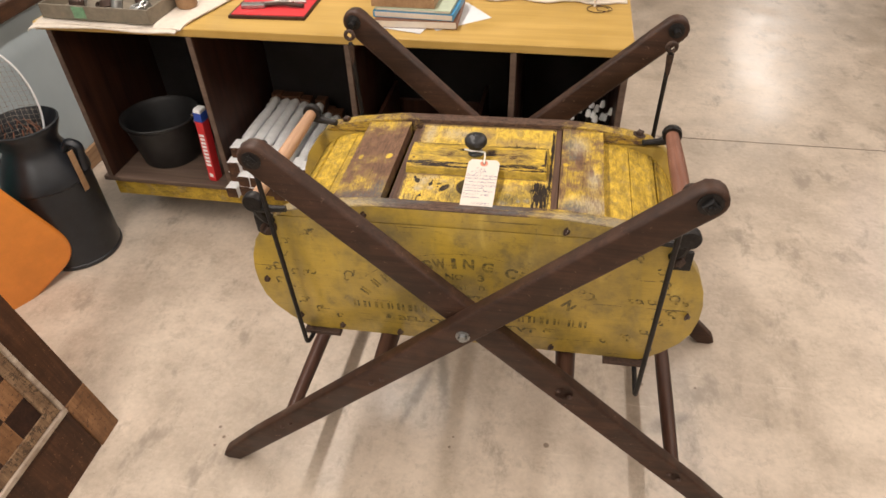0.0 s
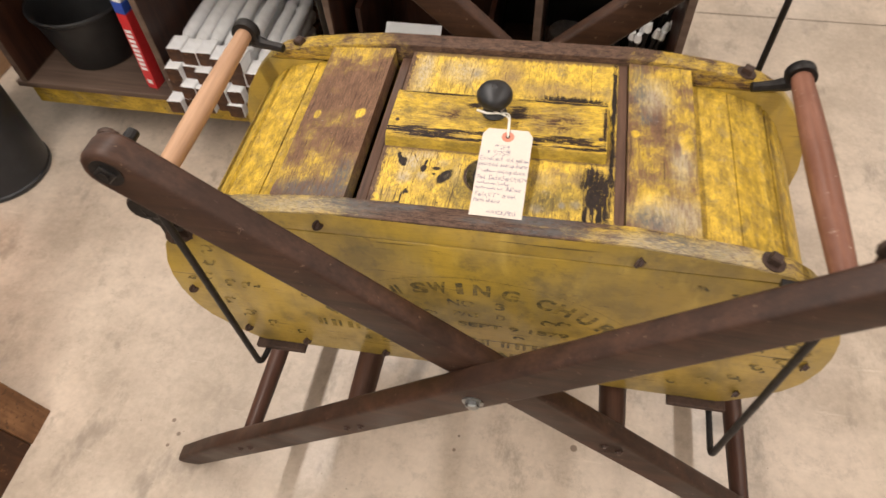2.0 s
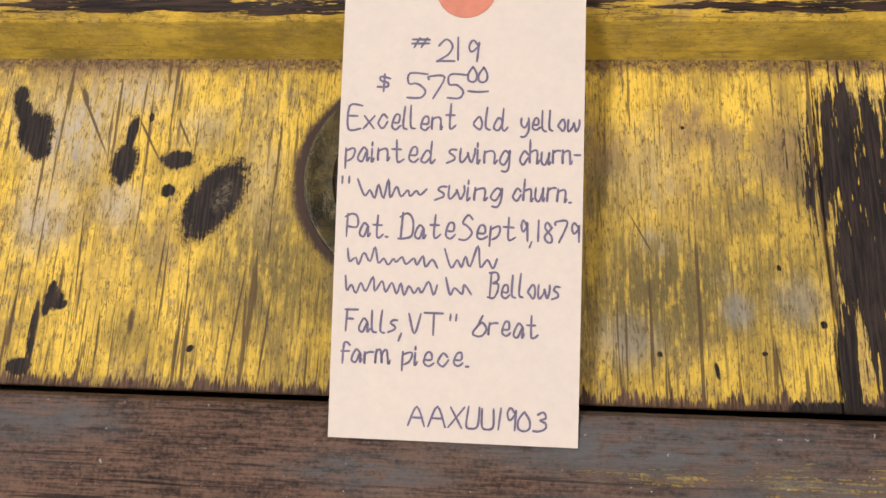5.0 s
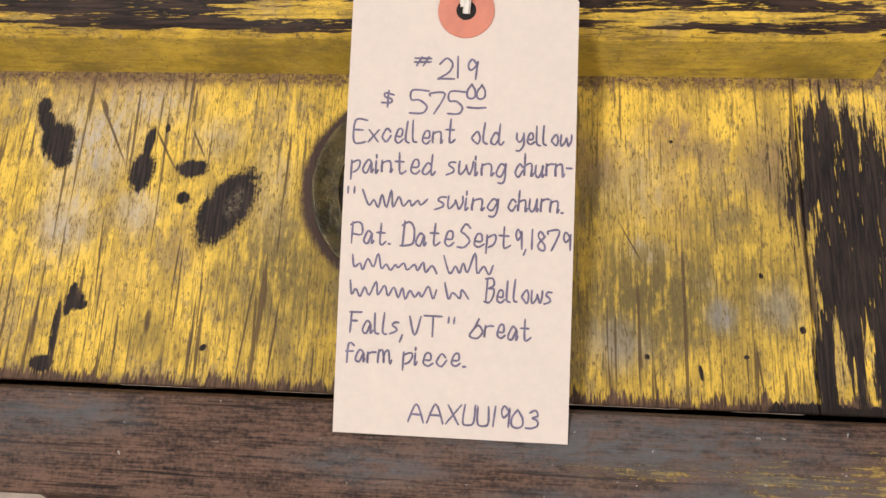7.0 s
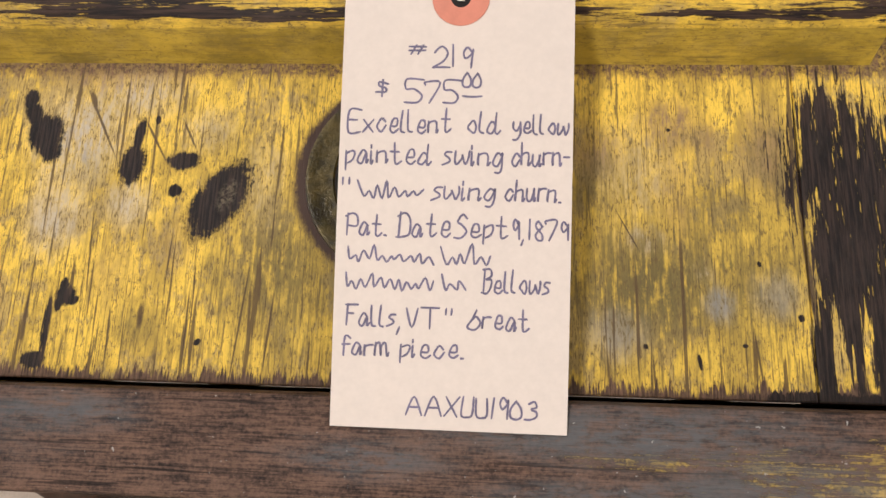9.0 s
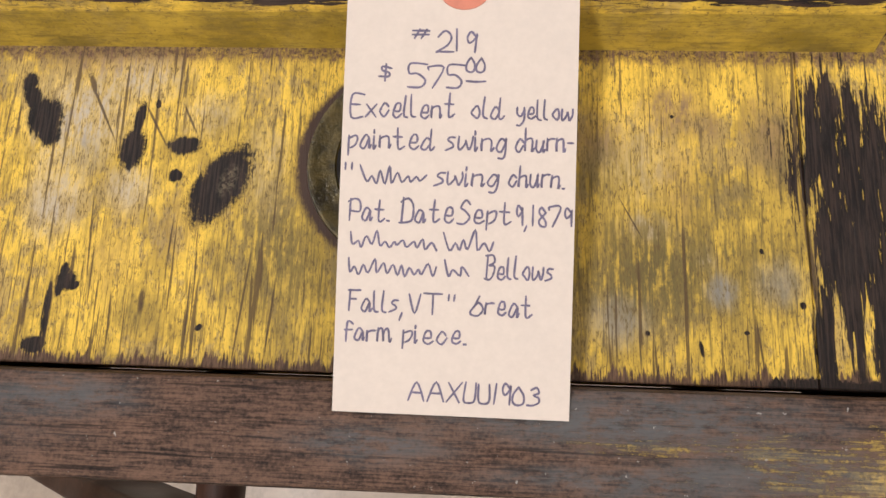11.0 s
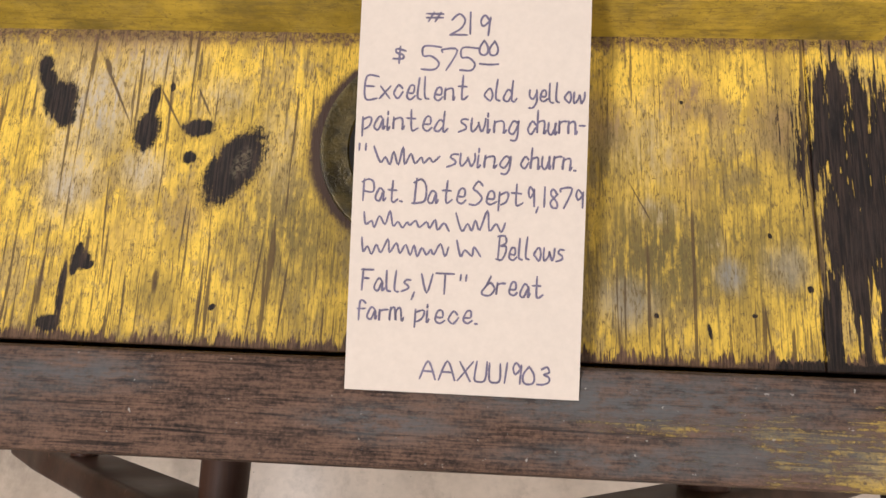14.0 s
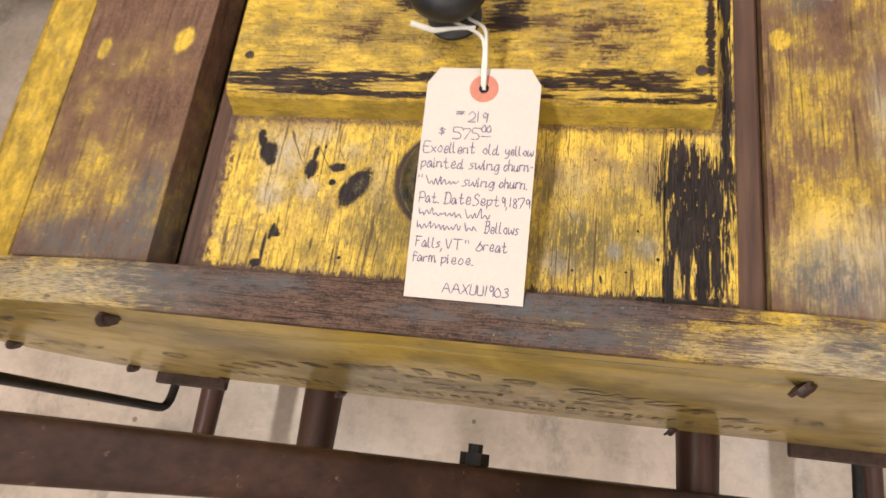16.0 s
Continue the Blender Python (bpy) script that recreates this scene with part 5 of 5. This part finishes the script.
part("bottom", box(-0.1655, 0.1655, -0.1445, 0.1445, 0.001, 0.012), M_BENCH, crate)
slip = box(-0.075, 0.075, -0.045, 0.045, 0, 0.001)
slip.transform(pose(0, 0, 0, 25, 0, 0))
tagged(part("paper_slip", slip, M_PAPER, None, "", pose(-0.325, 0.715, 0.4350)), "white paper slip propped on the edge of a wooden crate", "paper")
jar = thing("glass_jar", pose(0.075, 0.80, 0.2155), "clear glass jar with rounded shoulder on the bench shelf", "jar")
part("glass", lathe([(0, 0), (0.058, 0), (0.064, 0.008), (0.064, 0.14), (0.050, 0.17), (0.044, 0.185), (0.046, 0.20), (0.041, 0.20), (0.039, 0.185), (0.045, 0.168), (0.060, 0.138), (0.060, 0.01), (0, 0.006)], 36), M_GLASS, jar, "", smooth=True)
part("lid", lathe([(0, 0.201), (0.048, 0.201), (0.049, 0.205), (0.049, 0.220), (0.046, 0.224), (0, 0.224)], 32), M_STEEL, jar, "dull metal lid", smooth=True)
bin_ = thing("rod_bin", pose(0.245, 0.80, 0.2155), "black bin holding dark rods with white tips", "bin")
part("body", lathe([(0, 0), (0.07, 0), (0.085, 0.20), (0.088, 0.205), (0.082, 0.205), (0.067, 0.006), (0, 0.006)], 28), M_BUCKET, bin_, "", smooth=True)
for i in range(26):
    a, r = rng.uniform(0, 6.28), 0.075 * math.sqrt(rng.random())
    p0 = Vector((0.4 * r * math.cos(a), 0.4 * r * math.sin(a), 0.01))
    p1 = Vector((r * math.cos(a) * 1.1, r * math.sin(a) * 1.1 - 0.03, 0.30 + rng.uniform(-0.03, 0.05)))
    rd = part("rod", rod([p0, p1], 0.006, 8), M_IRON, bin_, "dark rod", smooth=True)
    d = (p1 - p0).normalized()
    part("tip", rod([p1, p1 + d * 0.012, p1 + d * 0.022], lambda t: 0.010 - 0.004 * t, 8), M_WHITE, rd, "white tip", smooth=True)

# things on the bench
cloth = thing("cloth", pose(0, 0, 0.834), "folded cream cloth spread on the bench's end, hanging over", "cloth")
for k, (x0, x1, y0) in enumerate(((-1.595, -1.075, 0.612), (-1.585, -1.06, 0.622))):
    bm = bmesh.new()
    n, m_ = 26, 16
    vs = [[None] * (m_ + 1) for _ in range(n + 1)]
    for i in range(n + 1):
        for j in range(m_ + 1):
            x, y = x0 + (x1 - x0 + 0.12 * j / m_) * i / n, y0 + 0.52 * j / m_
            h = 0.003 + 0.006 * k + 0.003 * noise.noise((x * 9, y * 9, k))
            h -= 0.010 * max(0, 1 - j / 1.2) + 0.010 * max(0, 1 - i / 1.2) + 0.004 * (i == n)
            vs[i][j] = bm.verts.new((x, y + 0.006 * math.sin(x * 17 + k), max(h, 0.001) if j > 1 and i > 1 else h))
    for i in range(n):
        for j in range(m_):
            bm.faces.new((vs[i][j], vs[i + 1][j], vs[i + 1][j + 1], vs[i][j + 1]))
    res = bmesh.ops.extrude_face_region(bm, geom=bm.faces[:])
    bmesh.ops.translate(bm, verts=[g for g in res["geom"] if isinstance(g, bmesh.types.BMVert)], vec=(0, 0, 0.004))
    bmesh.ops.recalc_face_normals(bm, faces=bm.faces[:])
    part("fold", bm, M_LINEN, cloth, smooth=True)
tray = thing("tray", pose(-1.345, 0.795, 0.848, 0, 0, -3), "shallow brown metal tray full of small metal parts", "tray")
part("bottom", box(-0.20, 0.20, -0.16, 0.16, 0, 0.004), M_GREY, tray)
for x0, x1, y0, y1 in ((-0.20, 0.20, -0.16, -0.154), (-0.20, 0.20, 0.154, 0.16), (-0.20, -0.194, -0.1535, 0.1535), (0.194, 0.20, -0.1535, 0.1535)):
    part("wall", box(x0, x1, y0, y1, 0.0042, 0.045, 0.001), M_GREY, tray)
part("label", box(-0.075, -0.03, -0.1625, -0.1605, 0.006, 0.042), M_GREENPAPER, tray, "green printed label with plain bars")
for i in range(26):
    x, y = rng.uniform(-0.17, 0.17), rng.uniform(-0.13, 0.13)
    r = rng.uniform(0.012, 0.026)
    h = rng.uniform(0.010, 0.035)
    shape = lathe([(r * 0.55, 0), (r, 0), (r, h), (r * 0.8, h + 0.004), (r * 0.55, h), (r * 0.55, 0)], 14)
    tagged(part("metal_ring", shape, M_STEEL if i % 3 else M_RUST, None, "", pose(-1.345 + x, 0.795 + y, 0.8525 + 0.012 * (i % 2), rng.uniform(-30, 30), rng.uniform(-30, 30), 0), True), "small grey metal ring lying in a tray", "metal part", "metal parts in the tray")
cup = thing("wooden_cup", pose(-1.11, 0.79, 0.8475), "small turned brown wooden cup on the cloth", "cup")
part("body", lathe([(0, 0), (0.030, 0), (0.035, 0.008), (0.033, 0.05), (0.036, 0.075), (0.031, 0.075), (0.029, 0.01), (0, 0.008)], 28), M_TANWOOD, cup, smooth=True)
red_book = thing("red_book", pose(-0.815, 0.825, 0.8342, 0, 0, 2), "red-faced book lying flat with dark edges on the bench", "book")
part("cover", box(-0.13, 0.13, -0.085, 0.10, 0, 0.010, 0.001), M_BENCH, red_book, "dark cover")
part("face", box(-0.122, 0.126, -0.077, 0.095, 0.0101, 0.0125, 0.0006), M_RED, red_book, "bright red face")
tool = thing("hand_tool", pose(-0.82, 0.815, 0.8468, 0, 0, 8), "rusty metal hand tool lying on the red book", "tool")
part("jaw", box(-0.10, -0.02, -0.012, 0.016, 0, 0.014, 0.003), M_STEEL, tool)
part("bar", rod(rounded([(-0.03, 0, 0.008), (0.03, 0.006, 0.010), (0.11, -0.012, 0.008)], 0.02), 0.007, 8), M_RUST, tool, smooth=True)
part("bar", rod(rounded([(-0.03, 0.01, 0.008), (0.03, 0.026, 0.010), (0.11, 0.032, 0.008)], 0.02), 0.006, 8), M_STEEL, tool, smooth=True)
for y0, (w, d, h), mat, kind_, turn in ((0, (0.130, 0.108, 0.026), M_LEATHER, "brown leather book", 2), (0.026, (0.128, 0.10, 0.022), M_BLUEBOOK, "blue cloth book", -3), (0.048, (0.12, 0.10, 0.010), M_GREENBOOK, "thin grey-green book", -3)):
    bk = thing("book", pose(-0.315, 0.825, 0.8362 + y0, 0, 0, turn), "closed " + kind_ + " in a flat stack", "book", "stack of books")
    part("cover", box(-w, w, -d, d, 0, h - 0.0006, 0.0015), mat, bk)
    part("page_block", box(-w + 0.006, w - 0.003, -d - 0.0006, d - 0.004, 0.003, h - 0.004), M_LINEN, bk, "cream page edges")
case = thing("wooden_box", pose(-0.350, 0.805, 0.8945, 0, 0, -1), "shallow tan wooden box with metal bits, on books", "box")
part("bottom", box(-0.10, 0.10, -0.075, 0.075, 0, 0.03, 0.002), M_TANWOOD, case)
part("rim", box(-0.10, 0.10, -0.075, -0.068, 0.0302, 0.052, 0.001), M_TANWOOD, case)
part("rim", box(-0.10, 0.10, 0.068, 0.075, 0.0302, 0.052, 0.001), M_TANWOOD, case)
for i in range(7):
    tagged(part("metal_bit", lathe([(0, 0), (0.010, 0), (0.011, 0.012), (0.006, 0.024), (0, 0.024)], 12), M_STEEL, None, "", pose(-0.425 + 0.025 * i, 0.790 + rng.uniform(-0.02, 0.05), 0.9247, rng.uniform(-10, 10), rng.uniform(-10, 10), 0), True), "small bright metal bit in a wooden box", "metal part", "metal bits in the box")
for x, y, turn, w, d in ((-0.215, 0.835, 38, 0.10, 0.08), (-0.345, 0.745, -14, 0.07, 0.05)):
    tagged(part("paper_sheet", box(-w, w, -d, d, 0, 0.0012), M_PAPER, None, "", pose(x, y, 0.8342 + (0.0014 if turn < 0 else 0), 0, 0, turn)), "white paper sheet lying under books", "paper")
runner = bmesh.new()
n = 30
vs = [[runner.verts.new((-0.22 + 0.56 * i / n, 0.985 + 0.16 * j + 0.012 * math.sin(i * 0.7) * (j == 0), 0.002 + 0.004 * abs(noise.noise((i * 0.3, j, 4))))) for j in (0, 0.5, 1)] for i in range(n + 1)]
for i in range(n):
    for j in range(2):
        runner.faces.new((vs[i][j], vs[i + 1][j], vs[i + 1][j + 1], vs[i][j + 1]))
res = bmesh.ops.extrude_face_region(runner, geom=runner.faces[:])
bmesh.ops.translate(runner, verts=[g for g in res["geom"] if isinstance(g, bmesh.types.BMVert)], vec=(0, 0, 0.004))
bmesh.ops.recalc_face_normals(runner, faces=runner.faces[:])
tagged(part("table_runner", runner, M_LINEN, None, "", pose(0, 0, 0.834), True), "crumpled cream cloth runner at the bench's back", "cloth")
lump = thing("dark_bowl", pose(0.20, 1.08, 0.8415), "low dark metal bowl on the cream runner", "bowl")
part("body", lathe([(0, 0), (0.06, 0), (0.085, 0.02), (0.09, 0.035), (0.084, 0.035), (0.058, 0.006), (0, 0.006)], 30), M_STEEL, lump, smooth=True)
wire = thing("wire_ring", pose(0.245, 0.935, 0.8345), "thin wire ring with an upright stem on the bench", "wire")
part("ring", rod([(0.035 * math.cos(k), 0.030 * math.sin(k), 0.003) for k in [6.283 * i / 24 for i in range(25)]], 0.0012, 6), M_RUST, wire, smooth=True)
part("ring", rod([(0.02 + 0.025 * math.cos(k), 0.022 * math.sin(k), 0.005) for k in [6.283 * i / 20 for i in range(21)]], 0.0012, 6), M_RUST, wire, smooth=True)
part("stem", rod([(-0.01, 0.02, 0.003), (-0.008, 0.03, 0.18)], 0.004, 8), M_LINEN, wire, "pale stem", smooth=True)

# ---- by the wall ----
can = thing("milk_can", pose(-1.645, 0.455, 0), "old milk can painted matt black, standing on the floor", "milk can")
part("body", lathe([(0, 0), (0.143, 0), (0.147, 0.006), (0.147, 0.016), (0.143, 0.020), (0.143, 0.338), (0.149, 0.344), (0.149, 0.354), (0.143, 0.372), (0.128, 0.405), (0.110, 0.438), (0.098, 0.458), (0.093, 0.475), (0.095, 0.495), (0.108, 0.525), (0.118, 0.545), (0.119, 0.556),
                    (0.113, 0.558), (0.102, 0.530), (0.088, 0.495), (0.086, 0.475), (0.07, 0.40), (0, 0.40)], 56), M_BLACK, can, smooth=True)
for s in (10, 190):
    hp = rounded([(0.104, 0, 0.445), (0.128, 0, 0.482), (0.164, 0, 0.462), (0.150, 0, 0.368)], 0.016)
    h = rod(hp, 0.012, 10)
    h.transform(Matrix.Diagonal((1, 1.5, 1, 1)))
    h.transform(pose(0, 0, 0, 0, 0, s))
    part("handle", h, M_BLACK, can, "black strap handle", smooth=True)
strap = box(0.150, 0.154, -0.012, 0.012, 0.30, 0.462, 0.0015)
strap.transform(pose(0, 0, 0, 0, 0, -4))
part("strap", strap, M_TANWOOD, can, "frayed tan strap hanging beside the handle")
net = thing("landing_net", pose(-1.675, 0.455, 0.402, 0, 0, 35), "hooped net of brown twine standing in the milk can", "net")
HX, HZ, HC = 0.098, 0.19, 0.215
hoop = [(HX * math.cos(k), 0.02 * math.sin(k), HC + HZ * math.sin(k)) for k in [6.283 * i / 40 for i in range(41)]]
part("hoop", rod(hoop, 0.0036, 8), M_PAPER, net, "bright metal hoop", smooth=True)
twine = bmesh.new()
for i in range(-5, 6):
    x = i * 0.017
    half = HZ * math.sqrt(max(0.0, 1 - (x / HX) ** 2))
    rod([(x, 0.012 * math.sin(i), HC - half), (x, 0.03, HC), (x, 0, HC + half)], 0.0006, 4, twine)
for i in range(-10, 11):
    z = i * 0.0175
    half = HX * math.sqrt(max(0.0, 1 - (z / HZ) ** 2))
    rod([(-half, 0, HC + z), (0, 0.03, HC + z), (half, 0, HC + z)], 0.0006, 4, twine)
part("netting", twine, M_TWINE, net, "brown knotted netting")
bag = bmesh.new()
for i in range(12):
    a = 6.283 * i / 12
    rod([(0.07 * math.cos(a), 0.07 * math.sin(a), 0.03), (0.075 * math.cos(a + 0.3), 0.07 * math.sin(a + 0.3), 0.09), (0.05 * math.cos(a + 0.5), 0.05 * math.sin(a + 0.5), 0.14)], 0.002, 5, bag)
    rod([(0.07 * math.cos(a), 0.07 * math.sin(a), 0.05), (0.07 * math.cos(a - 0.5), 0.07 * math.sin(a - 0.5), 0.12)], 0.002, 5, bag)
part("bag", bag, M_NET, net, "bunched reddish brown twine")
part("grip", rod([(0, 0, 0.0), (0, 0, 0.03)], 0.014, 10), M_TANWOOD, net, "wooden grip", smooth=True)

board = bmesh.new()
pts = []
for cx, cz, a0 in ((0.075, 0.10, -90), (0.075, 1.0, 0), (-0.075, 1.0, 90), (-0.075, 0.10, 180)):
    for i in range(9):
        k = radians(a0 + 90 * i / 8)
        pts.append((cx + 0.10 * math.cos(k), cz + 0.10 * math.sin(k)))
tagged(part("orange_board", slab(pts, -0.03, 0.03, 0.018, 4), M_ORANGE, None, "", Matrix.Translation((-1.65, 0.235, 0.012)) @ pose(0, 0, 0, 0, 0, 62) @ pose(0, 0, 0, 0, -22, 0), True), "smooth orange painted board with round ends leaning on the wall", "board")
tagged(part("teal_board", box(-0.02, 0.02, -0.10, 0.10, 0, 0.75, 0.008), M_TEAL, None, "", Matrix.Translation((-1.80, 0.20, 0.004)) @ pose(0, 0, 0, 0, -8, 0)), "pale turquoise painted board leaning on the wall", "board")

# leaning framed game board
LEAN_M = Matrix.Translation((-1.058, -0.268, 0.0)) @ Matrix(((0, -0.24, 0.9708), (-1, 0, 0), (0, 0.9708, 0.24))).to_4x4()
game = thing("framed_board", LEAN_M, "old brown wooden frame round a checkered board, leaning", "board")
part("stile", box(0.0, 0.085, 0.1805, 1.0, -0.035, 0.0, 0.003), M_OLDWOOD, game, "dark wooden stile")
part("end_block", box(0.0, 0.085, 0.0, 0.18, -0.036, 0.001, 0.003), M_BROWNWOOD, game, "rubbed brown wooden block")
part("rail", box(0.0855, 0.95, 0.0, 0.165, -0.035, -0.002, 0.003), M_OLDWOOD, game, "wide dark bottom rail")
part("bead", box(0.0855, 0.95, 0.1652, 0.180, -0.03, 0.004, 0.003), M_BEAD, game, "pale moulding strip, dirty at the corners")
part("bead", box(0.0855, 0.097, 0.1805, 1.0, -0.03, 0.004, 0.003), M_BEAD, game, "pale moulding strip, dirty at the corners")
part("inner_strip", box(0.0975, 0.95, 0.1805, 0.215, -0.03, -0.006, 0.002), M_WORNSTRIP, game, "dirty speckled tan strip")
part("inner_strip", box(0.0975, 0.135, 0.2155, 1.0, -0.03, -0.006, 0.002), M_WORNSTRIP, game, "dirty speckled tan strip")
sq = 0.075
for i in range(8):
    for j in range(8):
        part("square", box(0.1355 + sq * i, 0.1350 + sq * (i + 1), 0.2160 + sq * j, 0.2155 + sq * (j + 1), -0.03, -0.011), M_BROWNWOOD if (i + j) % 2 else M_BENCH, game)
